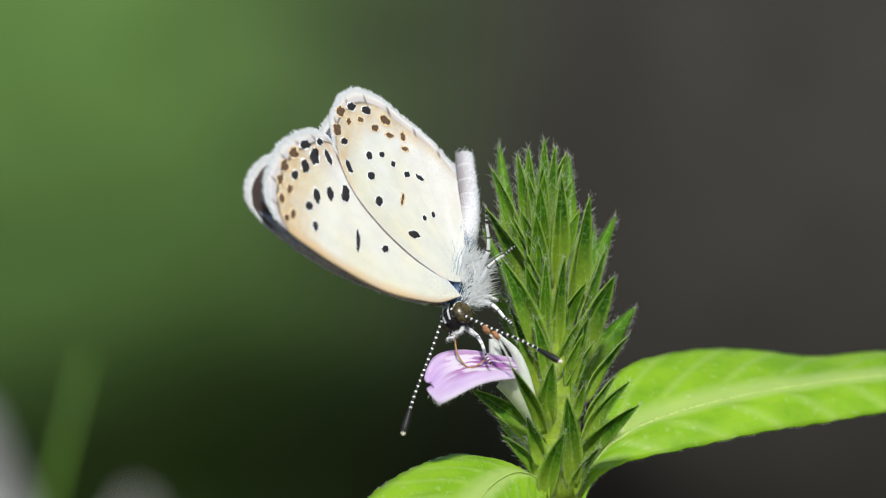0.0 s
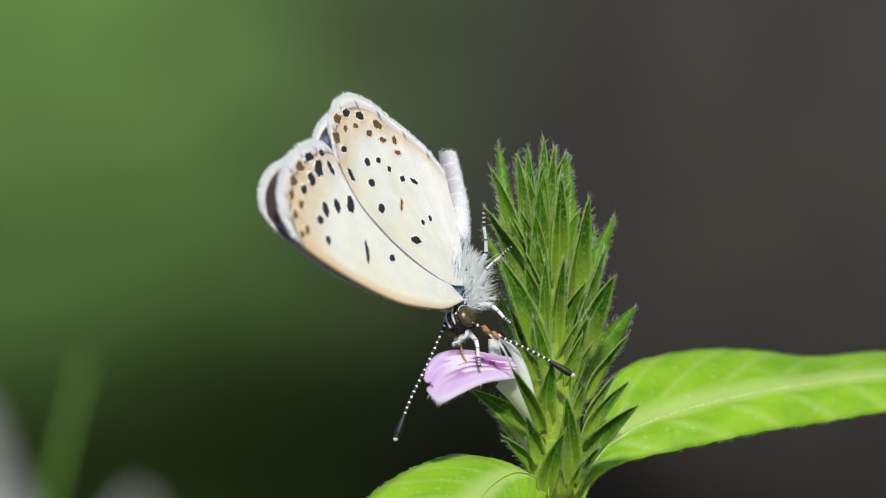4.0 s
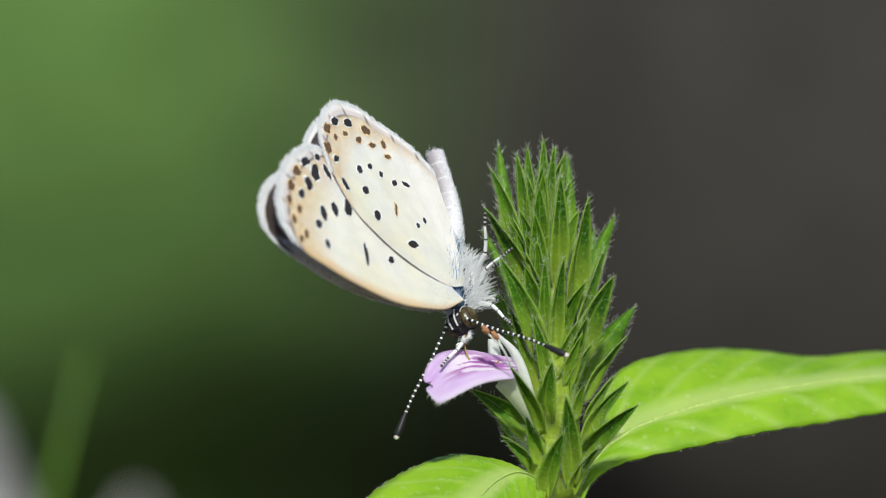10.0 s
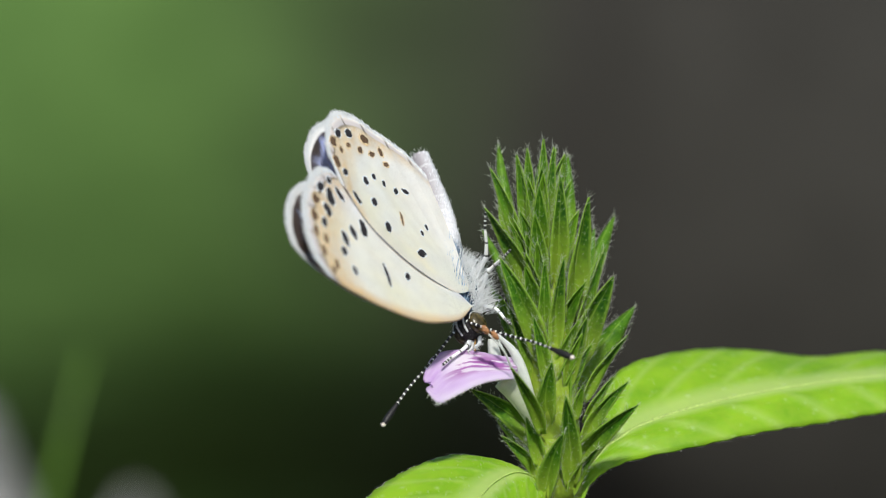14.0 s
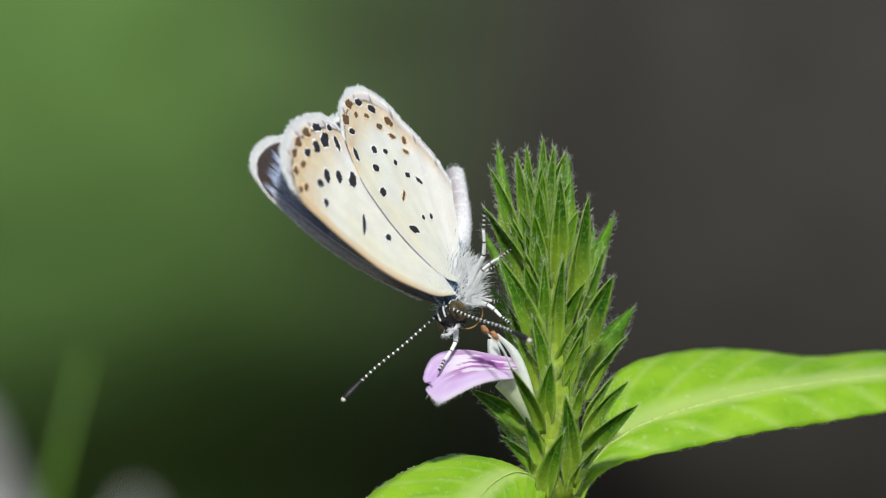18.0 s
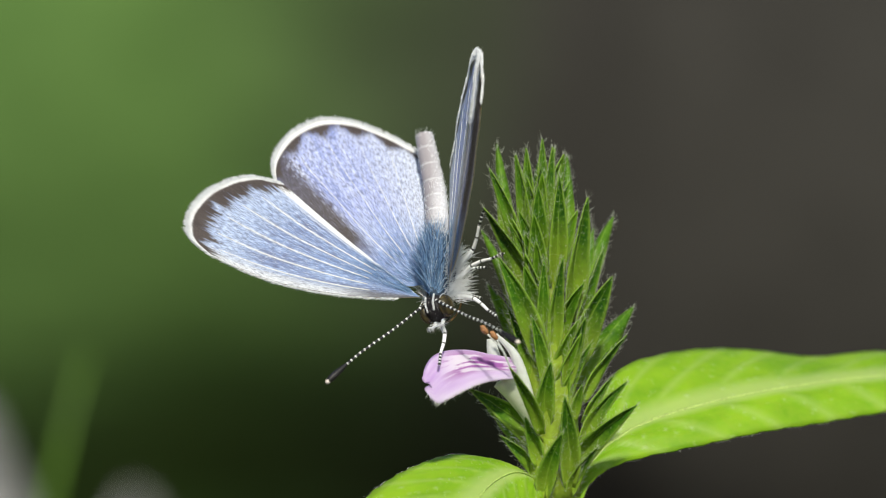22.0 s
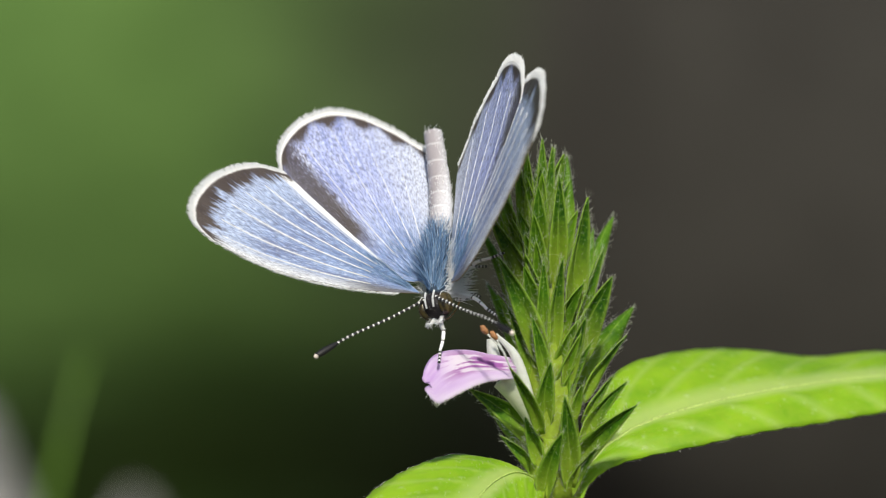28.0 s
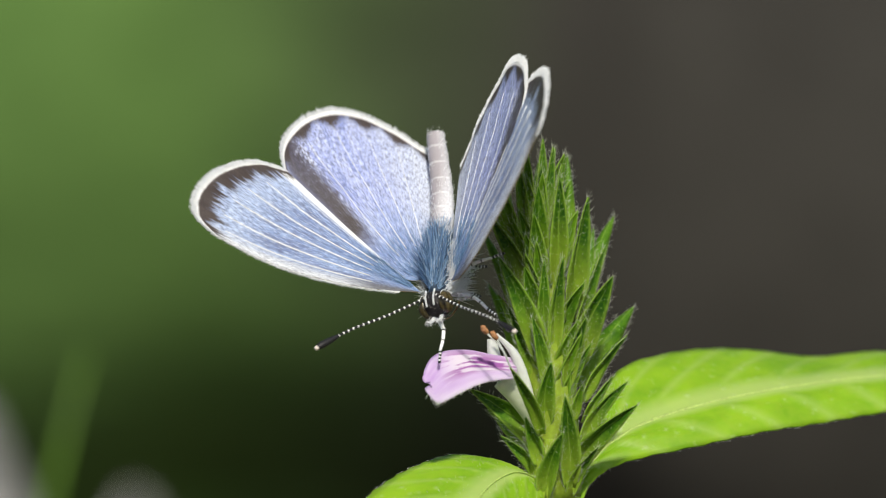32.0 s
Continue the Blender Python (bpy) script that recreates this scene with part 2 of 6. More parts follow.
def corolla_material():
    k = Mat("petal_lilac", 0.5, 0.3)
    u, v = k.uv()
    st = k.n("ShaderNodeTexNoise", Scale=1.0, Detail=3.0)
    comb = k.n("ShaderNodeCombineXYZ")
    k.wire(k.math("MULTIPLY", u, 3.0), comb.inputs[0])
    k.wire(k.math("MULTIPLY", v, 9.0), comb.inputs[1])
    k.wire(comb.outputs[0], st.inputs["Vector"])
    col = k.ramp(st.outputs["Fac"], (0.25, (0.66, 0.43, 0.79)), (0.75, (0.84, 0.7, 0.92)))
    mid = k.ramp(k.math("ABSOLUTE", k.math("SUBTRACT", v, 0.45)), (0.0, 1.0), (0.2, 0.8), (0.34, 0.0))
    guide = k.math("MULTIPLY", mid, k.ramp(u, (0.02, 0.7), (0.12, 1.0), (0.45, 1.0), (0.66, 0.0)))
    marks = k.ramp(st.outputs["Fac"], (0.49, 1.0), (0.52, 0.0))
    col = k.mix(k.math("MULTIPLY", guide, 0.85), col, (0.92, 0.88, 0.93))
    col = k.mix(k.math("MULTIPLY", k.math("MULTIPLY", guide, marks), 0.9), col, (0.42, 0.08, 0.46))
    col = k.mix(k.ramp(v, (0.72, 0.0), (1.0, 0.6)), col, (0.86, 0.8, 0.9))
    k.bump(st.outputs["Fac"], 0.4, 0.00004)
    return k.colour(col, 0.5)


def abdomen_material():
    k = Mat("abdomen_scales", 0.7, 0.15)
    u, v = k.uv()
    f = k.noise(9000, 3)
    back = k.ramp(k.math("ABSOLUTE", k.math("SUBTRACT", u, 0.5)), (0.08, (0.34, 0.31, 0.33)), (0.3, (0.66, 0.66, 0.7)))
    ring = k.ramp(k.math("ABSOLUTE", k.math("SUBTRACT", k.math("FRACT", k.math("MULTIPLY", v, 8.0)), 0.5)), (0.42, 0.0), (0.48, 0.4))
    col = k.mix(ring, back, (0.86, 0.87, 0.9))
    col = k.mix(k.ramp(f, (0.4, 0.35), (0.6, 0.0)), col, (0.3, 0.28, 0.3))
    base = k.math("ADD", v, k.math("MULTIPLY", k.math("SUBTRACT", f, 0.5), 0.3))
    col = k.mix(k.ramp(base, (0.12, 1.0), (0.3, 0.0)), col, (0.045, 0.08, 0.13))
    k.bump(f, 0.4, 0.00003)
    return k.colour(col)


def head_material():
    k = Mat("head_scales", 0.6, 0.3)
    f = k.noise(16000, 3, stretch=(1, 1, 0.25))
    k.bump(f, 0.5, 0.00003)
    return k.colour(k.ramp(f, (0.62, (0.012, 0.01, 0.012)), (0.72, (0.36, 0.34, 0.32))))


def eye_material():
    k = Mat("compound_eye", 0.25, 0.5)
    f = k.noise(5000, 2)
    tc = k.n("ShaderNodeTexCoord")
    vo = k.n("ShaderNodeTexVoronoi", Scale=30000.0)
    k.wire(tc.outputs["Object"], vo.inputs["Vector"])
    k.bump(vo.outputs["Distance"], 0.4, 0.00001)
    return k.colour(k.ramp(f, (0.35, (0.03, 0.023, 0.01)), (0.65, (0.085, 0.065, 0.024))))


def banded(name, count, dark, light, share=0.5, tip=0.8):
    """Rings along the length (v), plain dark past tip."""
    k = Mat(name, 0.5, 0.3)
    u, v = k.uv()
    lane = k.math("FRACT", k.math("MULTIPLY", v, count))
    on = k.math("MULTIPLY", k.math("LESS_THAN", lane, share), k.math("LESS_THAN", v, tip))
    f = k.noise(20000, 2)
    k.bump(f, 0.3, 0.00001)
    return k.colour(k.mix(on, dark, light))


def bank_material():
    """Bare grey-brown earth, overgrown with moss and low grass on one flank."""
    k = Mat("earth_bank", 0.95, 0.1)
    tc = k.n("ShaderNodeTexCoord")
    sp = k.n("ShaderNodeSeparateXYZ")
    k.wire(tc.outputs["Object"], sp.inputs[0])
    f = k.noise(28, 5)
    g = k.noise(7.0, 2)
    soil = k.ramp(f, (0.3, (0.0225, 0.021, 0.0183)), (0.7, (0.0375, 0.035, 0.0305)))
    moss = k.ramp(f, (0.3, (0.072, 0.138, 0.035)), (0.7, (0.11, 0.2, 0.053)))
    across = k.math("MAXIMUM", k.math("ADD", sp.outputs[0], 0.33), 0.0)
    deep = k.math("MULTIPLY", k.math("MINIMUM", k.math("SUBTRACT", sp.outputs[1], 1.5), 0.0), 0.55)
    far = k.math("SQRT", k.math("ADD", k.math("MULTIPLY", across, across), k.math("MULTIPLY", deep, deep)))
    cover = k.math("ADD", k.math("MULTIPLY", k.math("SUBTRACT", 0.35, far), 6.0), k.math("ADD", k.math("MULTIPLY", k.math("SUBTRACT", g, 0.5), 0.6), 0.1))
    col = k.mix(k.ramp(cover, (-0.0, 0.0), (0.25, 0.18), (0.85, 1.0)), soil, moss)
    k.bump(f, 0.6, 0.01)
    return k.colour(col)


# two bract greens, the deeper one for the wide bracts in front
M_BRACT = bract_material("bract_light", (0.05, 0.185, 0.008), (0.175, 0.38, 0.018), (0.46, 0.66, 0.12), 0.48)
M_BRACT_DEEP = bract_material("bract_deep", (0.02, 0.1, 0.006), (0.065, 0.21, 0.01), (0.42, 0.62, 0.1), 0.42)
M_LEAF = leaf_material("leaf_blade", (0.23, 0.47, 0.02), (0.35, 0.6, 0.03), 0.45)
M_STEM = plain("stem_green", (0.46, 0.62, 0.07), 0.45, 0.55, 0.3, 0.22, 2500.0)
M_TUBE = plain("corolla_tube_pale", (0.72, 0.78, 0.58), 0.45, 0.55, 0.3, 0.08, 3000.0)
M_HAIR = plain("plant_hair", (0.86, 0.92, 0.76), 0.35, 0.6)
M_LIP = corolla_material()
M_HOOD = plain("hood_white", (0.93, 0.95, 0.92), 0.4, 0.6, 0.4, 0.06)
M_ANTHER = plain("anther_brown", (0.3, 0.14, 0.06), 0.6, 0.0, 0.3, 0.5)
M_FW_UP = upper_wing("forewing_upper", False)
M_HW_UP = upper_wing("hindwing_upper", True)
M_FW_UN = under_wing("forewing_under", False)
M_HW_UN = under_wing("hindwing_under", True)
M_SPOT = plain("wing_spot_black", (0.018, 0.015, 0.016), 0.6)
M_HALO = plain("wing_spot_ring", (0.88, 0.875, 0.85), 0.75, 0.22, 0.1, 0.03)
M_BROWN = plain("wing_spot_brown", (0.1, 0.06, 0.035), 0.7, 0.0, 0.2, 0.6, 16000.0)
M_OCHRE = plain("wing_spot_ochre", (0.7, 0.53, 0.32), 0.7, 0.0, 0.2, 0.35, 16000.0)
M_FRINGE = plain("wing_fringe", (0.9, 0.92, 0.95), 0.7, 0.3, 0.2, 0.1)


def fur_material(name, *stops):
    """Every hair takes a shade of its own."""
    k = Mat(name, 0.5, 0.3)
    one = k.n("ShaderNodeNewGeometry").outputs["Random Per Island"]
    return k.colour(k.ramp(one, *stops), 0.35)


M_FUR_BLUE = fur_material("fur_blue", (0.0, (0.05, 0.1, 0.2)), (0.45, (0.17, 0.33, 0.58)), (0.8, (0.32, 0.5, 0.72)), (1.0, (0.7, 0.8, 0.9)))
M_FUR_WHITE = plain("fur_white", (0.96, 0.98, 1.0), 0.5, 0.6, 0.3, 0.06)
M_FUR_DARK = plain("fur_dark", (0.03, 0.028, 0.03), 0.6)
M_BACK = plain("thorax_back", (0.035, 0.06, 0.1), 0.6, 0.0, 0.3, 0.3)
M_THORAX = plain("thorax_skin", (0.9, 0.94, 0.98), 0.6, 0.0, 0.3, 0.15)
M_ABDOMEN = abdomen_material()
M_HEAD = head_material()
M_EYE = eye_material()
M_ANTENNA = banded("antenna_rings", 22.0, (0.012, 0.011, 0.012), (0.85, 0.85, 0.82), 0.25, 0.78)
M_CLUB_TIP = plain("antenna_tip", (0.7, 0.62, 0.55), 0.6)
M_LEG = banded("leg_bands", 2.0, (0.84, 0.84, 0.84), (0.05, 0.045, 0.045), 0.12, 2.0)
M_TARSUS = banded("tarsus_bands", 4.0, (0.02, 0.02, 0.02), (0.8, 0.8, 0.8), 0.35, 2.0)
M_TONGUE = plain("proboscis_brown", (0.3, 0.17, 0.06), 0.35)
M_BANK = bank_material()
M_GRASS = plain("grass_green", (0.17, 0.33, 0.045), 0.5, 0.35, 0.3, 0.3, 300.0)
M_STONE = plain("stone_pale", (0.3, 0.29, 0.28), 0.9, 0.0, 0.2, 0.3, 60.0)


# ---- mesh helpers ----
def part(name, bm, material, parent=None, label="", smooth=True):
    """Links a bmesh as one mesh object, under a thing or a part where given."""
    me = bpy.data.meshes.new(name)
    bm.to_mesh(me)
    bm.free()
    for m in material if isinstance(material, (list, tuple)) else (material,):
        me.materials.append(m)
    for p in me.polygons:
        p.use_smooth = smooth
    ob = new(name, me)
    if parent is not None:
        ob.parent = parent
    return tagged(ob, label)


def spline(points, n):
    """n + 1 places along a Catmull-Rom curve through the control points."""
    pts = [Vector(p) for p in points]
    pts = [pts[0] * 2 - pts[1]] + pts + [pts[-1] * 2 - pts[-2]]
    out = []
    spans = len(pts) - 3
    for i in range(n + 1):
        f = i / n * spans
        k = min(int(f), spans - 1)
        t = f - k
        a, b, c, d = pts[k:k + 4]
        out.append(0.5 * (2 * b + (c - a) * t + (2 * a - 5 * b + 4 * c - d) * t * t + (3 * b - a - 3 * c + d) * t ** 3))
    return out


def sheet(bm, rows, thick=0.0, mat=0, under=None):
    """A skin over rows of places, with UV; thick closes it with a second skin below (material under)."""
    uvl = bm.loops.layers.uv.verify()
    nr, nc = len(rows), len(rows[0])

    def skin(grid, flip, m):
        for i in range(nr - 1):
            for j in range(nc - 1):
                quad = [(i, j), (i + 1, j), (i + 1, j + 1), (i, j + 1)]
                if flip:
                    quad.reverse()
                f = bm.faces.new([grid[a][b] for a, b in quad])
                f.material_index = m
                for loop, (a, b) in zip(f.loops, quad):
                    loop[uvl].uv = (a / (nr - 1), b / (nc - 1))

    top = [[bm.verts.new(p) for p in r] for r in rows]
    skin(top, False, mat)
    if thick:
        low = []
        for i in range(nr):
            line = []
            for j in range(nc):
                a = rows[min(i + 1, nr - 1)][j] - rows[max(i - 1, 0)][j]
                b = rows[i][min(j + 1, nc - 1)] - rows[i][max(j - 1, 0)]
                nrm = a.cross(b)
                nrm = nrm.normalized() if nrm.length > 1e-14 else Vector((0, 0, 0))
                line.append(bm.verts.new(rows[i][j] - nrm * thick))
            low.append(line)
        skin(low, True, mat if under is None else under)
        rim = [(i, 0) for i in range(nr)] + [(nr - 1, j) for j in range(1, nc)]
        rim += [(i, nc - 1) for i in range(nr - 2, -1, -1)] + [(0, j) for j in range(nc - 2, 0, -1)]
        for (a, b), (c, d) in zip(rim, rim[1:] + rim[:1]):
            try:
                f = bm.faces.new((top[a][b], low[a][b], low[c][d], top[c][d]))
            except ValueError:
                continue
            f.material_index = mat
            for loop, (e, g) in zip(f.loops, ((a, b), (a, b), (c, d), (c, d))):
                loop[uvl].uv = (e / (nr - 1), g / (nc - 1))


def tube(bm, places, radii, sides=8, flat=1.0, mat=0):
    """A tube with UV along a run of places."""
    uvl = bm.loops.layers.uv.verify()
    rings = []
    n = len(places)
    ref = Vector((0.31, 0.2, 0.93))
    for i, p in enumerate(places):
        way = (places[min(i + 1, n - 1)] - places[max(i - 1, 0)]).normalized()
        a = way.cross(ref).normalized()
        b = way.cross(a)
        rings.append([bm.verts.new(p + (a * math.cos(k * math.tau / sides) + b * flat * math.sin(k * math.tau / sides)) * radii[i]) for k in range(sides)])
    for i in range(n - 1):
        for k in range(sides):
            f = bm.faces.new((rings[i][k], rings[i][(k + 1) % sides], rings[i + 1][(k + 1) % sides], rings[i + 1][k]))
            f.material_index = mat
            for loop, (u, v) in zip(f.loops, ((k, i), (k + 1, i), (k + 1, i + 1), (k, i + 1))):
                loop[uvl].uv = (u / sides, v / (n - 1))
    for ring, flip in ((rings[0], True), (rings[-1], False)):
        f = bm.faces.new(ring[::-1] if flip else ring)
        f.material_index = mat
        for loop in f.loops:
            loop[uvl].uv = (0.5, 0.0 if flip else 1.0)


def hair(bm, root, way, length, wide, bend=None):
    """One tapered, bent hair: a slim three-sided spike."""
    way = way.normalized()
    side = way.orthogonal().normalized()
    other = way.cross(side)
    tip = root + way * length + (bend if bend is not None else Vector())
    mid = root + way * length * 0.55 + (bend * 0.3 if bend is not None else Vector())
    low = [bm.verts.new(root + (side * math.cos(a) + other * math.sin(a)) * wide) for a in (0, 2.09, 4.19)]
    up = [bm.verts.new(mid + (side * math.cos(a) + other * math.sin(a)) * wide * 0.6) for a in (0, 2.09, 4.19)]
    top = bm.verts.new(tip)
    for i in range(3):
        j = (i + 1) % 3
        bm.faces.new((low[i], low[j], up[j], up[i]))
        bm.faces.new((up[i], up[j], top))


def ball(bm, centre, radii, mat=0, seg=20):
    res = bmesh.ops.create_uvsphere(bm, u_segments=seg, v_segments=seg // 2 + 2, radius=1.0)
    for v in res["verts"]:
        v.co = Vector(centre) + Vector((v.co.x * radii[0], v.co.y * radii[1], v.co.z * radii[2]))


def wobble(a):
    return Vector((random.uniform(-a, a), random.uniform(-a, a), random.uniform(-a, a)))


# ---- the place: ground, bank, far greenery ----
def build_ground():
    bm = bmesh.new()
    rows = []
    steps = [-60, -20, -8] + [-4 + 0.16 * i for i in range(51)] + [6, 10, 25, 80]
    for y in steps:
        rows.append([Vector((x, y, 0.006 * noise.noise(Vector((x * 9, y * 9, 0))) - 0.004)) for x in steps])
    sheet(bm, rows)
    k = Mat("ground_soil", 0.95, 0.1)
    f = k.noise(45, 5)
    k.bump(f, 0.6, 0.01)
    m = k.colour(k.ramp(f, (0.3, (0.05, 0.042, 0.036)), (0.7, (0.11, 0.095, 0.085))))
    tagged(part("ground", bm, m), "bare grey-brown garden soil in the open", "ground", kind="structure")


def build_bank():
    """An earth bank behind the plant: a rounded, overhanging brow, added to shade the hollow."""
    bm = bmesh.new()
    rows = []
    for i in range(57):
        row = []
        for j in range(81):
            x = -3.6 + 7.2 * j / 80
            fall = min(1.0, max(0.0, (x + 0.02) / 0.16))
            brow = 0.23 - 0.012 * min(1.0, max(0.0, (-x - 0.06) / 0.06)) - 0.125 * fall * fall * (3 - 2 * fall) + 0.017 * math.exp(-((x + 0.075) / 0.055) ** 2)
            if i < 10:
                y, z = 1.62 - 0.006 * i, -0.03 + (brow - 0.13) * i / 10
            elif i < 37:
                a = radians(-62 + 142 * (i - 10) / 26)
                y, z = 1.6 - 0.18 * math.cos(a), brow + 0.18 * math.sin(a)
            else:
                f = (i - 36) / 20
                y, z = 1.569 + 3.4 * f, brow + 0.177 + 0.9 * math.sin(f * math.pi * 0.92) - 0.55 * f ** 3
            n1 = noise.noise(Vector((x * 7, y * 5, z * 9)))
            n2 = noise.noise(Vector((x * 1.3, y * 1.1, 4)))
            ends = 1 - max(0.0, (abs(x) - 1.6) / 2.0) ** 1.5 * 1.3
            row.append(Vector((x, y + 0.03 * n1 + 0.2 * (x * 0.45) ** 2, (z + (0.015 * n1 + 0.12 * max(0, i - 36) / 20 * n2 if i else 0)) * ends)))
        rows.append(row)
    sheet(bm, rows)
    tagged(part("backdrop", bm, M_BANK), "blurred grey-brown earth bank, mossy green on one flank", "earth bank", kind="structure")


def grass_blade(name, root, tip, wide, lean, label, group):
    bm = bmesh.new()
    mid = (root + tip) / 2 + lean
    line = spline([root, mid, tip], 16)
    rows = []
    for i, p in enumerate(line):
        f = i / 16
        w = wide * (1 - f ** 2.2) + 0.00005
        rows.append([p + Vector((w * s, 0.25 * w * abs(s), 0)) - root for s in (-1, -0.5, 0, 0.5, 1)])
    sheet(bm, rows, 0.0002)
    ob = part(name, bm, M_GRASS)
    ob.location = root
    return tagged(ob, label, "grass", group)


def stone(place, size, label):
    bm = bmesh.new()
    bmesh.ops.create_icosphere(bm, subdivisions=4, radius=1)
    for v in bm.verts:
        n1 = noise.noise(v.co * 1.4 + Vector(place) * 40)
        v.co *= 1 + 0.22 * n1 + 0.05 * noise.noise(v.co * 5)
        v.co = Vector((v.co.x * size[0], v.co.y * size[1], max(v.co.z, -0.6) * size[2]))
    ob = part("stone", bm, M_STONE)
    ob.location = place
    return tagged(ob, label, "stone", "stones on the ground")


# ---- the flowering herb ----
def bract(tip, base, wide, d_tip, d_base, plant, curl=0.12, front=0.8, deep=False):
    """One lance-shaped bract, folded along its midrib, twisted a little, fringed with long hairs."""
    a, b = at(*base, d_base), at(*tip, d_tip)
    way = b - a
    ln = way.length
    mid = (a + b) / 2
    axis = at(952 + ((base[1] + tip[1]) / 2 - 300) * 0.068, (base[1] + tip[1]) / 2, 8)
    out = (mid - axis).normalized() * 0.7 + Vector((0, -front if d_tip <= 25 else front, 0)) + Vector((0, 0, 0.001))
    side = way.cross(out).normalized()
    face = side.cross(way).normalized()
    lean = Vector((way.x, way.y, 0))
    line = spline([a, a + way * 0.35 - lean * 0.16 + face * ln * curl, a + way * 0.72 - lean * 0.12 + face * ln * curl * 0.75, b + face * ln * 0.03], 14)
    twist = random.uniform(-0.5, 0.5)
    rows = []
    for i, p in enumerate(line):
        f = i / 14
        w = wide * 0.5 * G * (0.4 + 0.6 * math.sin(min(1, f * 2.0) * math.pi / 2)) * max(0.0, 1 - f ** 1.6) ** 0.9 + 1.3 * G
        sd = side * math.cos(twist * f) + face * math.sin(twist * f)
        fc = face * math.cos(twist * f) - side * math.sin(twist * f)
        rows.append([p + sd * w * s * (1 - 0.12 * abs(s)) - fc * w * 0.6 * (1 - abs(s) ** 1.3) + fc * 0.12 * w * math.sin(11 * f + 6 * s) for s in (-1, -0.66, -0.33, 0, 0.33, 0.66, 1)])
    bm = bmesh.new()
    sheet(bm, rows, 2.4 * G)
    ob = part("bract", bm, M_BRACT_DEEP if deep else M_BRACT, plant)
    hm = bmesh.new()
    count = int((26 + ln / G * 0.42) * (0.9 if front > 0.6 else 0.5))
    up = way.normalized()
    for k in range(count):
        f = random.random() ** 0.8
        i = min(int(f * 14), 13)
        s = random.choice((0, 6))
        r = rows[i][s].lerp(rows[i + 1][s], f * 14 - i)
        w = (rows[i][s] - rows[i][3]).normalized() * 0.9 + up * random.uniform(0.3, 1.0) + wobble(0.4)
        hair(hm, r, w, random.uniform(5, 14) * G, 0.24 * G, Vector((0, 0, random.uniform(0, 6) * G)))
    for k in range(count if front > 0.6 else count // 2):
        i = random.randrange(1, 14)
        hair(hm, rows[i][random.randrange(7)], face + up * 0.9 + wobble(0.5), random.uniform(4, 11) * G, 0.32 * G)
    for k in range(8 if front > 0.6 else 3):
        hair(hm, rows[-1][3] - up * G * k * 1.6, up + wobble(0.4), random.uniform(8, 20) * G, 0.26 * G)
    part("hairs", hm, M_HAIR, ob)
    return ob


M_RIB = plain("midrib_pale", (0.6, 0.74, 0.24), 0.45, 0.5)


def leaf(plant, ribs, uppers, lowers, label, stout):
    """A broad leaf between two edges, arched over its midrib, with toothed, hairy edges."""
    n = 60
    mid = spline([at(*p) for p in ribs], n)
    up = spline([at(*p) for p in uppers], n)
    lo = spline([at(*p) for p in lowers], n)
    rows = []
    for i in range(n + 1):
        row = []
        for j in range(21):
            s = (j - 10) / 10
            edge = up[i] if s < 0 else lo[i]
            p = mid[i].lerp(edge, abs(s))
            lift = 10 * G * math.sin(abs(s) * math.pi) * math.sin(min(1.0, i / n * 3) * math.pi / 2)
            lift += 2.6 * G * math.cos((i / n - abs(s) * 0.3) * math.tau * 9) * math.sin(abs(s) * math.pi)
            if abs(s) == 1:
                p = p + (edge - mid[i]).normalized() * (1.6 * G * (i % 3))
            row.append(p + Vector((0, -0.5, 0.85)) * lift)
        rows.append(row)
    bm = bmesh.new()
    sheet(bm, rows, 4 * G)
    ob = part("leaf", bm, M_LEAF, plant, label)
    hm = bmesh.new()
    for k in range(260):
        i = random.randrange(3, n)
        s = random.choice((0, 20))
        out = (rows[i][s] - rows[i][10]).normalized()
        hair(hm, rows[i][s].lerp(rows[i - 1][s], random.random()), out + (rows[i][s] - rows[i - 1][s]).normalized() * 0.9 + wobble(0.4), random.uniform(3, 7) * G, 0.26 * G)
    for k in range(240):
        i, j = random.randrange(1, n), random.randrange(1, 20)
        hair(hm, rows[i][j], Vector((0, -0.4, 0.9)) + wobble(0.4), random.uniform(3, 7) * G, 0.26 * G)
    part("leaf_hairs", hm, M_HAIR, ob)
    rib = bmesh.new()
    tube(rib, [rows[i][10] + Vector((0, -0.4, 0.9)) * 2.5 * G for i in range(0, n, 2)], [stout * (1 - 0.026 * i) * G for i in range(0, 30)], 8, 0.5)
    part("midrib", rib, M_RIB, ob)
    return ob


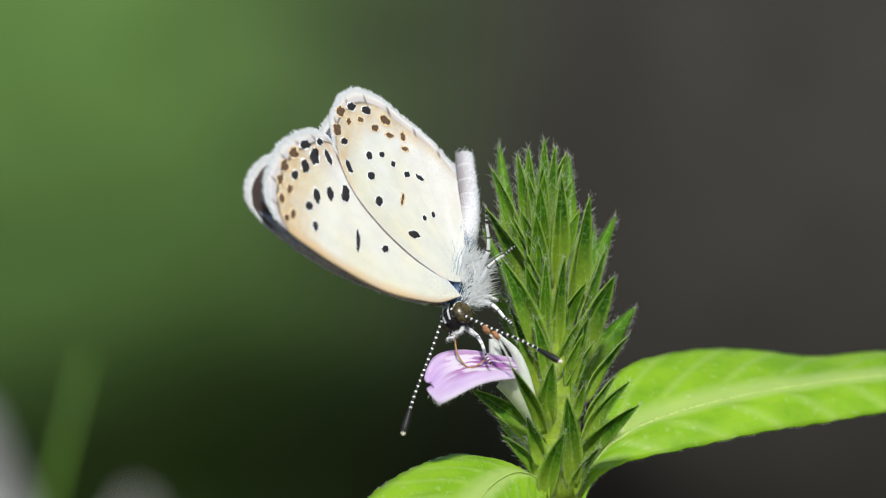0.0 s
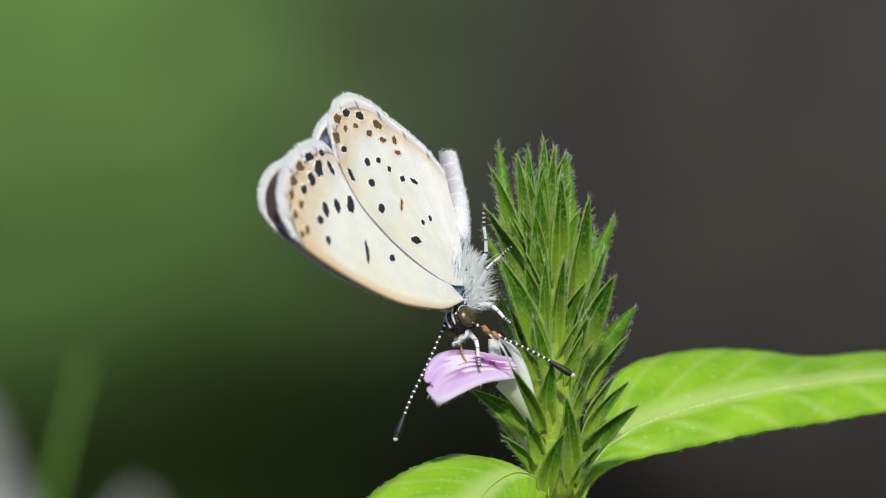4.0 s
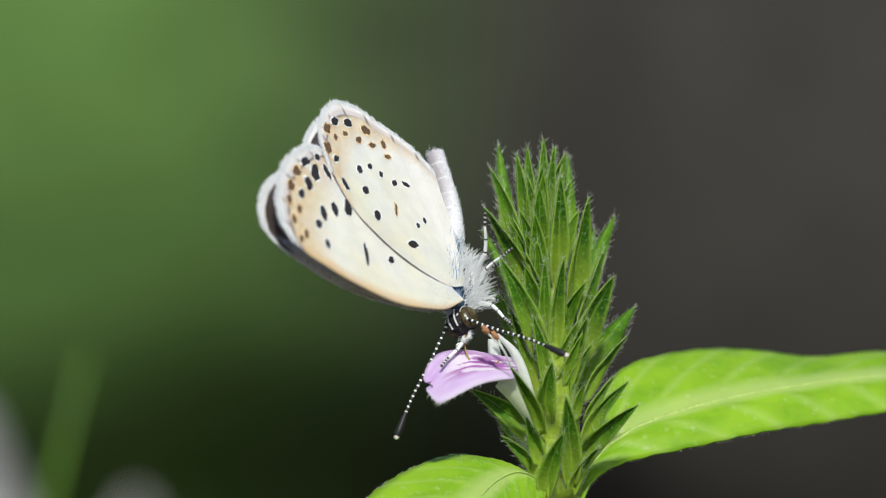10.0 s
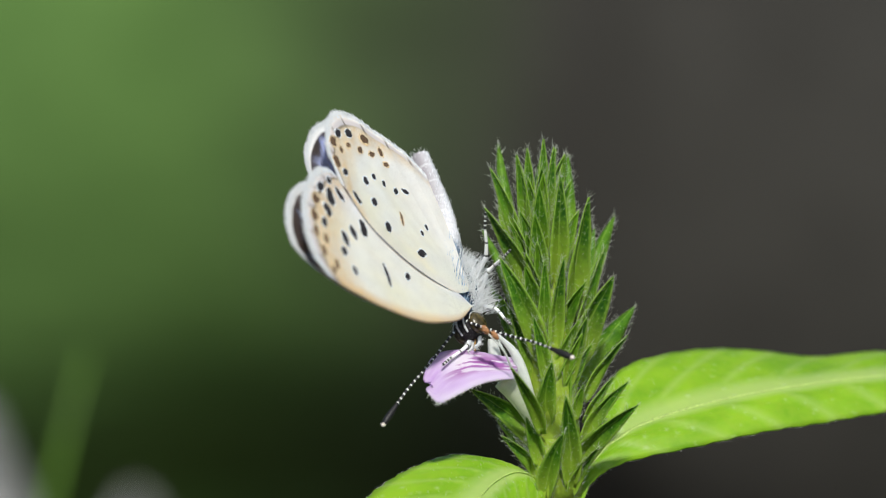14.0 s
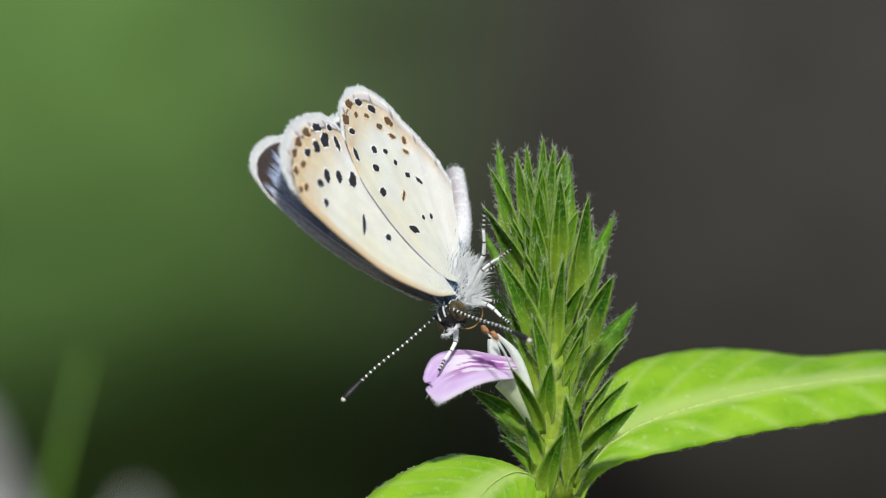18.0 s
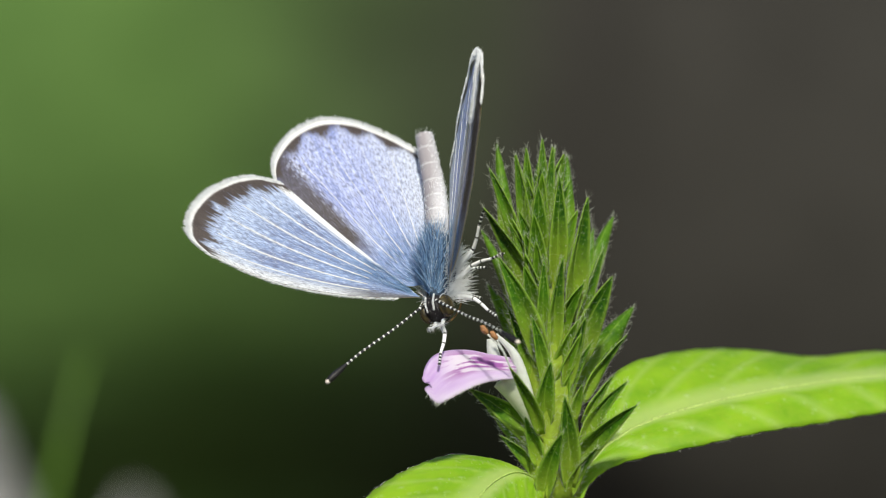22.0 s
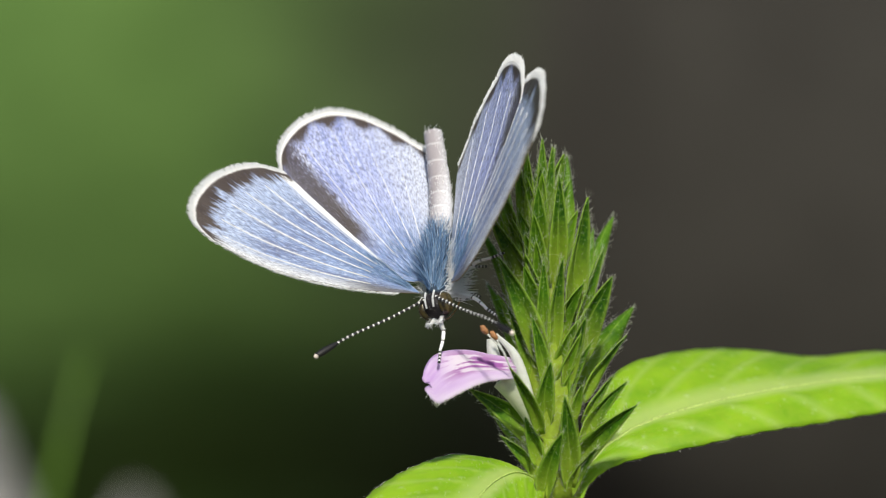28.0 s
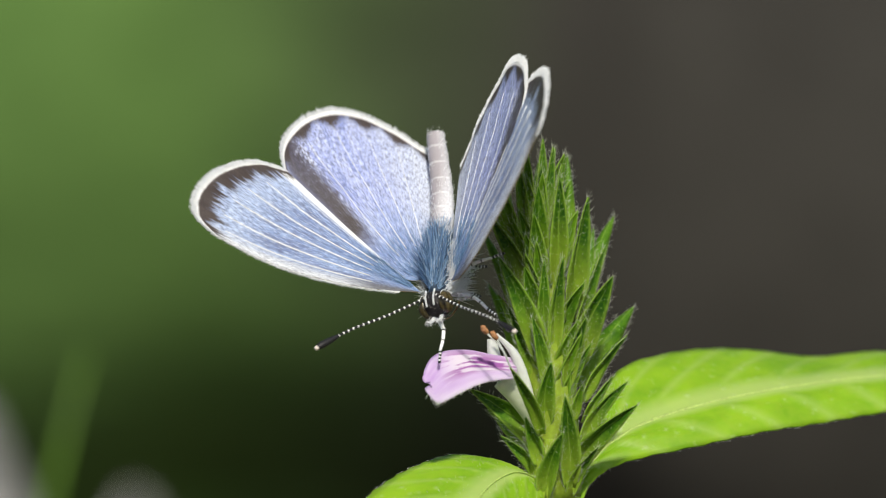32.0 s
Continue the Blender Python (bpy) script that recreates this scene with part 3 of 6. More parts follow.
def build_plant():
    plant = tagged(new("flowering_herb"), "hairy green herb with a leafy flower spike and one lilac flower", "plant")
    plant.location = at(985, 441, 0) * 1.0
    plant.location.z = 0.0
    foot = plant.location.copy()
    holder = []

    bm = bmesh.new()
    down = Vector((at(985, 441).x, 0.002, -0.004))
    line = spline([down, Vector((down.x + 0.0015, 0.002, 0.06)), at(988, 1050, 12), at(986, 880, 8), at(978, 700, 8), at(966, 520, 10), at(956, 375, 14)], 40)
    tube(bm, line, [(49 - 0.08 * i) * G if i < 27 else (47 - 1.8 * (i - 27)) * G for i in range(41)], 14)
    holder.append(part("stem", bm, M_STEM))

    shown = (
        ((885, 253), (915, 480), 30, 120, 50), ((918, 273), (938, 455), 24, -38, -12), ((872, 297), (930, 470), 27, -25, -10),
        ((962, 246), (955, 430), 24, 0, 5), ((980, 260), (966, 440), 24, -20, -10), ((936, 262), (946, 410), 22, -20, -5),
        ((1005, 272), (1005, 480), 24, 120, 50), ((992, 312), (985, 510), 34, -45, -20), ((1040, 348), (1012, 570), 46, -40, -15),
    )
    shown += (
        ((1088, 380), (1030, 550), 38, 150, 60), ((1052, 402), (1028, 545), 26, 120, 50), ((862, 366), (948, 550), 40, -40, -15),
        ((857, 405), (925, 570), 28, 130, 60), ((888, 455), (968, 650), 42, -55, -25), ((1068, 438), (1016, 625), 32, 0, 0),
        ((1085, 488), (1018, 655), 50, -40, -15), ((1124, 540), (1035, 690), 50, 130, 50), ((1110, 592), (1035, 710), 28, 25, 10),
    )
    shown += (
        ((966, 460), (966, 640), 26, -55, -28), ((998, 455), (982, 640), 30, -60, -28), ((868, 500), (932, 665), 30, 150, 70),
        ((905, 545), (955, 700), 30, -35, -20), ((945, 560), (975, 700), 26, -62, -30), ((1040, 560), (1005, 690), 28, -60, -28),
        ((906, 648), (962, 770), 24, -125, -50), ((978, 640), (966, 760), 36, -72, -30), ((1034, 680), (1018, 745), 18, -55, -30),
    )
    shown += (
        ((1085, 666), (1035, 750), 22, 0, 0), ((1112, 674), (1032, 785), 26, -30, -15), ((1130, 714), (1015, 838), 42, -70, -25),
        ((1002, 700), (1012, 865), 38, -85, -32), ((1000, 764), (964, 885), 36, -85, -32), ((835, 687), (965, 800), 46, -25, -20),
        ((868, 722), (955, 835), 34, 5, 0), ((890, 770), (958, 850), 26, -20, -10), ((934, 738), (958, 825), 30, -52, -30), ((1060, 790), (1010, 880), 24, -60, -28),
    )
    for tip, base, wide, dt, db in shown:
        holder.append(bract(tip, base, wide * 1.42, dt, db, None, random.uniform(0.04, 0.12), 0.8, dt < -15 and wide >= 24))
    # inner, narrower bracts and calyx lobes that close the spike all round
    for k in range(54):
        y = 335 + 400 * (k + random.random()) / 54
        cx = 952 + (y - 300) * 0.068
        a = random.uniform(0, math.tau)
        spread = 30 + 62 * min(1, (y - 260) / 330)
        if y > 690:
            spread *= 0.6
        ln = random.uniform(85, 140)
        tx, td = spread * math.sin(a) * 0.92, -spread * math.cos(a) * 0.7
        if y > 560 and tx < 20 and td < 0:
            continue
        holder.append(bract((cx + tx, y - 40 - ln * 0.35), (cx + tx * 0.12, y + ln * 0.62), random.uniform(36, 56), td, td * 0.2, None, random.uniform(0.04, 0.14), 0.55))
    holder.append(leaf(None, [(1010, 870, 0), (1066, 802, 40), (1150, 749, 95), (1290, 708, 170), (1430, 683, 240), (1568, 668, 300), (1720, 676, 340), (1830, 720, 360)],
                       [(1000, 850, 5), (1050, 725, 90), (1110, 652, 200), (1230, 623, 320), (1340, 624, 390), (1440, 635, 430), (1568, 626, 460), (1700, 645, 430), (1830, 718, 362)],
                       [(1030, 900, -5), (1052, 852, 5), (1110, 818, 25), (1240, 789, 70), (1350, 765, 120), (1460, 748, 180), (1568, 730, 230), (1700, 715, 300), (1830, 722, 360)],
                       "broad yellow-green leaf with pale midrib and toothed edge", 8))
    holder.append(leaf(None, [(975, 862, 0), (925, 838, -30), (885, 850, -80), (850, 884, -150), (805, 950, -250), (770, 1040, -340)],
                       [(975, 850, 20), (915, 832, 20), (862, 811, 20), (805, 805, 0), (745, 823, -40), (690, 852, -90), (645, 895, -150), (650, 970, -240), (765, 1045, -340)],
                       [(980, 880, -10), (955, 890, -60), (935, 925, -120), (905, 975, -190), (850, 1020, -270), (775, 1045, -340)],
                       "bright green leaf lit through, with fine hairs", 2.5))
    # the flower: two-lipped corolla
    n = 26
    top = spline([at(*p) for p in ((918, 640, -38), (880, 634, -36), (835, 624, -30), (795, 623, -30), (768, 634, -45), (755, 655, -75), (752, 672, -95))], n)
    low = spline([at(*p) for p in ((918, 668, -70), (880, 672, -95), (848, 680, -120), (818, 694, -140), (795, 706, -148), (776, 712, -145), (756, 692, -115))], n)
    rows = []
    for i in range(n + 1):
        row = []
        for j in range(13):
            s = j / 12
            p = top[i].lerp(low[i], s)
            bulge = math.sin(s * math.pi) * math.sin(min(1, (i + 3) / n * 1.1) * math.pi) * 9
            bulge += 14 * math.exp(-((s - 0.16) / 0.14) ** 2) + 3 * math.sin(s * 19) * (1 - i / n)
            if i > n - 5:
                p = p + Vector((1, 0, 0.3)) * G * 14 * math.exp(-((s - 0.55) / 0.12) ** 2) * (i - n + 5) / 5
            row.append(p + Vector((-0.1, -0.3, 0.75)) * G * bulge * 0.8)
        rows.append(row)
    bm = bmesh.new()
    sheet(bm, rows, 3 * G)
    flower = part("flower_lip", bm, M_LIP, None, "lilac lower lip with white and purple marks")
    hm = bmesh.new()
    for k in range(70):
        i = random.randrange(4, n)
        hair(hm, rows[i][12], Vector((-0.2, -0.2, -1)) + wobble(0.5), random.uniform(5, 13) * G, 0.5 * G)
    part("lip_hairs", hm, M_HAIR, flower)
    holder.append(flower)
    bm = bmesh.new()
    tube(bm, spline([at(966, 790, 8), at(944, 742, -22), at(918, 702, -30), at(894, 672, -34)], 14), [(10 + 0.75 * i) * G for i in range(15)], 18)
    holder.append(part("flower_tube", bm, M_TUBE, None, "whitish corolla tube"))
    rows = []
    spine = spline([at(946, 722, -40), at(931, 670, -46), at(912, 622, -52), at(880, 590, -60)], 16)
    for i, p in enumerate(spine):
        w = (7.5 + 3.5 * math.sin(i / 16 * math.pi)) * (1 - 0.45 * (i / 16) ** 2) * G
        rows.append([p + Vector((math.cos(a) * 0.95, -math.sin(a) * 0.8, math.cos(a) * 0.2)) * w - Vector((0, 0, 0.3 * w)) for a in [math.pi * (0.05 + 0.9 * j / 10) for j in range(11)]])
    bm = bmesh.new()
    sheet(bm, rows, 2 * G)
    holder.append(part("flower_hood", bm, M_HOOD, None, "white translucent upper lip"))
    rows = []
    for i in range(11):
        f = i / 10
        p = at(882 - 10 * f, 655 - 55 * f, -30)
        w = (12 - 6 * f * f) * G
        rows.append([p + Vector((s * w, -0.5 * w * (1 - s * s), 0.12 * w * s)) for s in (-1, -0.6, -0.2, 0.2, 0.6, 1)])
    bm = bmesh.new()
    sheet(bm, rows, 1.5 * G)
    holder.append(part("flower_throat", bm, M_HOOD, None, "thin white petal wall round the throat"))
    for x, y, d in ((861, 584, -116), (878, 594, -114)):
        bm = bmesh.new()
        ball(bm, (0, 0, 0), (5.5 * G, 5 * G, 9.5 * G), seg=14)
        for v in bm.verts:
            v.co += v.co.normalized() * noise.noise(v.co * 9000) * 2 * G
            v.co.rotate(Euler((0, -0.7, 0)))
            v.co += at(x, y, d)
        tube(bm, spline([at(908, 655, -88), at(894, 622, -108), at(x + 4, y + 6, d)], 6), [1.6 * G] * 7, 6, mat=1)
        holder.append(part("stamen", bm, [M_ANTHER, M_HOOD], None, "brown anther on a thin filament"))
    for ob in holder:
        ob.parent = plant
        ob.matrix_parent_inverse = Matrix.Translation(-foot)



FW_ROOT = (10, -35)
# wing blades in plan cells from the hinge: fore edge, outer rim, inner edge; each wing flexes a little differently
FORE_NEAR = (((0, 0), (42, -38), (88, -58), (155, -76), (245, -78), (330, -68), (405, -46)),
             ((405, -46), (432, -10), (437, 45), (420, 112), (385, 160), (348, 188), (316, 190)),
             ((316, 190), (160, 92), (0, 0)))
FORE_FAR = (((0, 0), (60, -26), (143, -52), (235, -67), (310, -65), (383, -54)),
            ((383, -54), (425, -32), (442, 8), (432, 60), (404, 104), (360, 139), (304, 147)),
            ((304, 147), (155, 71), (0, 0)))
HIND_NEAR = (((0, 0), (50, -14), (130, 4), (211, 44), (266, 94), (304, 158)),
             ((304, 158), (316, 215), (300, 272), (262, 310), (215, 316), (150, 297), (95, 277), (32, 235)),
             ((32, 235), (12, 120), (0, 0)))
HIND_FAR = (((0, 0), (50, -14), (130, 22), (205, 75), (262, 112), (302, 156)),
            ((302, 156), (313, 205), (296, 262), (258, 308), (205, 329), (150, 324), (91, 306), (30, 282)),
            ((30, 282), (10, 140), (0, 0)))
# marks on the underside: place, half length, half breadth, turn
SPOTS_FW = ((264, 85, 15, 7.6, 87), (295, 68, 12.5, 6.8, 80), (322, 48, 13.5, 6.8, 80), (335, 19, 9, 6.4, -80), (317, -15, 8, 4.8, 86), (226, 2, 22, 3.0, 84),
            (168, 15, 7.2, 4.8, -68), (309, 142, 13, 4.8, 55), (337, 127, 16, 8, 88), (354, 97, 13.5, 7.6, 84), (373, 66, 9.5, 5, -76), (331, 164, 7, 4.6, -64), (360, 141, 12, 7, -44))
RIM_FW = ((380, 112, 12, 7.6, -61), (396, 73, 11, 7, -75), (401, 40, 10, 5.6, -83), (379, 31, 8, 4, -86), (366, -16, 8, 4, -86), (393, 3, 10, 5, -87), (378, -32, 7, 4, -86))
SPOTS_HW = ((120, 49, 11, 6.4, -21), (200, 84, 10, 6.2, -74), (219, 131, 8.6, 6, -52), (224, 173, 8.6, 5, -77), (197, 188, 6, 4.2, -45), (170, 181, 5.6, 3.4, -75), (138, 174, 6.6, 4.3, -51),
            (110, 180, 7.4, 3.4, 13), (269, 127, 12.5, 5.2, 64), (281, 176, 7.4, 4.8, -52), (97, 97, 5, 3, -83), (77, 114, 5, 3.2, 87), (269, 259, 10, 6.4, -48), (235, 268, 10, 7.4, -38))
RIM_HW = ((298, 193, 11.5, 6.8, -76), (292, 236, 10.5, 6.8, -62), (194, 265, 10.5, 7.4, 12), (151, 251, 7.4, 4, 83), (273, 225, 6, 3.8, -74), (248, 240, 6.2, 3.4, -40), (214, 239, 8, 4.6, -43),
          (181, 239, 8, 3.6, -20), (145, 227, 6.5, 3, -13), (147, 115, 13, 1.4, -81))
TAIL_X, TAIL_Z = 47, 298
PROBOSCIS = ((0, 0, 0), (6, -5, -24), (-2, -6, -56), (-22, 2, -78), (-44, 22, -60))


# ---- the butterfly; its own space: x to its back, y to one flank, z to the tail ----
SKIN = 0.975  # the blade's share of the wing's reach; beyond it there is only fringe


def wing_sheet(hind, side):
    """Places of the wing blade: from the fore edge to the inner edge, root to rim."""
    fore_edge, rim, inner = (HIND_NEAR if side > 0 else HIND_FAR) if hind else (FORE_NEAR if side > 0 else FORE_FAR)
    na, nr = 64, 34
    lead = spline([(x, 0, z) for x, z in fore_edge], 60)
    out = spline([(x, 0, z) for x, z in rim], na)
    back = spline([(x, 0, z) for x, z in inner[::-1]], 60)

    def along(line, v):
        k = min(int(v * 60), 59)
        return line[k].lerp(line[k + 1], v * 60 - k)

    rows = []
    for i in range(na + 1):
        f = i / na
        row = []
        for j in range(nr + 1):
            v = j / nr * SKIN
            p = along(lead, v) * (1 - f) + along(back, v) * f + (out[i] - lead[-1] * (1 - f) - back[-1] * f) * v
            camber = 7 * math.sin(v * math.pi) * math.sin(f * math.pi) * (f if hind else 1 - f)
            pleat = 0.6 * math.cos(f * math.tau * (6 if hind else 7) + 0.4) * v
            ripple = 2.2 * noise.noise(Vector((p.x * 0.018, p.z * 0.018, 3 * side + 7 * hind))) * v
            row.append(Vector((p.x, -(camber + pleat + ripple) * side, p.z)) * G)
        rows.append(row)
    return rows, na, nr


def wing_place(rows, na, nr, f, v):
    i, j = min(int(f * na), na - 1), max(0, min(int(v / SKIN * nr), nr - 1))
    p, q = f * na - i, v / SKIN * nr - j
    return rows[i][j].lerp(rows[i + 1][j], p).lerp(rows[i][j + 1].lerp(rows[i + 1][j + 1], p), q)


def spot_patch(bm, rows, side, x0, z0, length, breadth, turn, rim):
    """A small round of dark scales lying on the underside, its edge frayed along the scales."""
    grid = np.array([[(p.x / G, p.y / G, p.z / G) for p in r] for r in rows]).reshape(-1, 3)

    def on(x, z, over):
        d = (grid[:, 0] - x) ** 2 + (grid[:, 2] - z) ** 2
        near = np.argpartition(d, 4)[:4]
        w = 1 / (d[near] + 0.5)
        return Vector((x, float((grid[near, 1] * w).sum() / w.sum()) + side * over, z)) * G

    t = radians(turn)
    n = 26

    def loop(extra, ragged, over, seed):
        ring = []
        for k in range(n):
            a = k * math.tau / n
            fray = 1 + ragged * noise.noise(Vector((x0 * 0.3 + 1.7 * math.cos(a), z0 * 0.3 + 1.7 * math.sin(a), side + seed))) + 0.3 * ragged * random.uniform(-1, 1)
            x, z = math.cos(a) * (length + extra) * fray, math.sin(a) * (breadth + extra) * fray
            ring.append(bm.verts.new(on(x0 + x * math.cos(t) - z * math.sin(t), z0 + x * math.sin(t) + z * math.cos(t), over)))
        return ring

    ring = loop(1.2, 0.42 if rim else 0.3, 1.9, 0)
    centre = bm.verts.new(on(x0, z0, 1.9))
    halo = loop(3.8 if rim else 2.8, 0.35, 1.7, 5)
    for k in range(n):
        j = (k + 1) % n
        bm.faces.new((centre, ring[k], ring[j]) if side > 0 else (centre, ring[j], ring[k]))
        f = bm.faces.new((ring[k], halo[k], halo[j], ring[j]) if side > 0 else (ring[j], halo[j], halo[k], ring[k]))
        f.material_index = 1


M_VEIN = plain("vein_pale", (0.74, 0.74, 0.73), 0.6)


def build_wing(butterfly, hind, side):
    """side +1 or -1: the flank it grows from. The underside looks outward when the wings are shut."""
    rows, na, nr = wing_sheet(hind, side)
    bm = bmesh.new()
    up, un = (M_HW_UP, M_HW_UN) if hind else (M_FW_UP, M_FW_UN)
    out = [[p + Vector((0, 0.9 * side * G, 0)) for p in r] for r in rows]
    inn = [[p - Vector((0, 0.9 * side * G, 0)) for p in r] for r in rows]
    if side > 0:
        sheet(bm, out, 0, 0)
        sheet(bm, [list(r) for r in inn[::1]], 0, 1)
    else:
        sheet(bm, out, 0, 0)
        sheet(bm, inn, 0, 1)
    ob = part("hindwing" if hind else "forewing", bm, [un, up], butterfly,
              "cream underside with dark spots, blue upper side with brown border")
    # fringe of long scales on the outer rim
    fm = bmesh.new()
    for k in range(4400):
        f = random.uniform(0.0, 1.0) if hind else random.uniform(0.0, 1.0) ** 0.9
        v = random.uniform(0.958, 0.985)
        p = wing_place(rows, na, nr, f, v)
        q = wing_place(rows, na, nr, f, v - 0.1)
        tuft = 0.75 + 0.5 * noise.noise(Vector((f * 60, 4 * hind, side)))
        hair(fm, p + Vector((0, random.uniform(-1.6, 1.6) * G, 0)), (p - q).normalized() + wobble(0.22), random.uniform(5, 12) * tuft * G, 0.48 * G)
    part("fringe", fm, M_FRINGE, ob, "white hair fringe")
    if not hind and side < 0:
        # close white scales along the fore edge
        cm = bmesh.new()
        for k in range(700):
            v = random.uniform(0.12, 0.98)
            p = wing_place(rows, na, nr, 0.004, v)
            q = wing_place(rows, na, nr, 0.004, min(v + 0.04, 1.0))
            w = wing_place(rows, na, nr, 0.06, v)
            hair(cm, p + Vector((0, random.uniform(-1.2, 1.2) * G, 0)), (q - p).normalized() + (p - w).normalized() * 0.5 + wobble(0.15), random.uniform(6, 12) * G, 0.7 * G)
        part("edge_fringe", cm, M_FRINGE, ob, "white scales along the fore edge")
    # raised veins on both faces
    lanes = (0.186, 0.329, 0.471, 0.614, 0.757) if not hind else (0.3, 0.467, 0.633, 0.8)
    for f in lanes:
        vm = bmesh.new()
        tube(vm, [wing_place(rows, na, nr, f, 0.24 + 0.6 * i / 12) - Vector((0, side * 0.9 * G, 0)) for i in range(13)], [((1.15 if not hind else 0.9) - 0.03 * i) * G for i in range(13)], 6)
        part("vein", vm, M_VEIN, ob)
    for kinds, material in ((SPOTS_HW if hind else SPOTS_FW, [M_SPOT, M_HALO]), (RIM_HW if hind else RIM_FW, [M_BROWN, M_OCHRE])):
        for u, w, length, breadth, turn in kinds:
            if side < 0 and not hind:
                w = w * 0.78 if w > 0 else w
            sm = bmesh.new()
            spot_patch(sm, rows, side, u, w, length, breadth, turn, material[0] == M_BROWN)
            part("spot", sm, material, ob)
    # soft down near the root
    dm = bmesh.new()
    for k in range(190):
        f, v = random.uniform(0.1 if hind else 0.4, 0.7 if hind else 1.0), random.uniform(0.06, 0.34) ** 1.1
        p = wing_place(rows, na, nr, f, v)
        q = wing_place(rows, na, nr, f, v + 0.1)
        hair(dm, p - Vector((0, side * 1.5 * G, 0)), (q - p).normalized() * 1.2 + Vector((0, -side * 0.1, 0)) + wobble(0.16), random.uniform(16, 34) * G, 0.3 * G)
    part("down", dm, M_FUR_BLUE, ob, "blue down on the upper side")
    return ob


def antenna(butterfly, side):
    """Grows along its own z."""
    bm = bmesh.new()
    n = 60
    line = spline([(0, 0, 0), (0, 0, 80 * G), (4 * G, 0, 160 * G), (0, 0, 235 * G)], n)
    rad = []
    for i in range(n + 1):
        f = i / n
        ring = 0.5 * (1 + math.cos(f * 22 * math.tau))
        r = 2.0 + 0.6 * ring
        if f > 0.78:
            r = 3.0 + 3.4 * math.sin(min(1, (f - 0.78) / 0.16) * math.pi / 2) - max(0, f - 0.95) * 45
        rad.append(r * G)
    tube(bm, line, rad, 10)
    ob = part("antenna", bm, M_ANTENNA, butterfly, "black and white ringed antenna")
    bm = bmesh.new()
    ball(bm, (0, 0, 233 * G), (4.6 * G, 4.6 * G, 5.5 * G), seg=12)
    part("antenna_tip", bm, M_CLUB_TIP, ob, "pale club tip")
    return ob


def leg(butterfly, name, knee, foot, toe):
    """Thigh at the hip, shin and toes below; places in plan cells from the hip, along the leg's own z."""
    bm = bmesh.new()
    k, f, t = [Vector(p) * G for p in (knee, foot, toe)]
    tube(bm, spline([(0, 0, 0), k * 0.5, k], 8), [4.5 * G, 5.2 * G, 5.2 * G, 5 * G, 5 * G, 4.6 * G, 4.2 * G, 4 * G, 3.6 * G], 8)
    for i in range(60):
        hair(bm, k * random.random(), wobble(1) + k.normalized() * 0.8, random.uniform(6, 12) * G, 0.5 * G)
    ob = part(name, bm, M_FUR_WHITE, butterfly, "white-scaled leg with dark banded foot")
    bm = bmesh.new()
    tube(bm, spline([k, (k + f) * 0.5 + Vector((1.5 * G, 0, 0)), f], 10), [(3.7 - 0.12 * i) * G for i in range(11)], 8)
    part("shin", bm, M_LEG, ob)
    bm = bmesh.new()
    tube(bm, spline([f, (f + t) * 0.5, t], 10), [2.6 * G] * 9 + [2.9 * G, 1.2 * G], 8)
    part("foot", bm, M_TARSUS, ob, "black foot with white rings")
    return ob


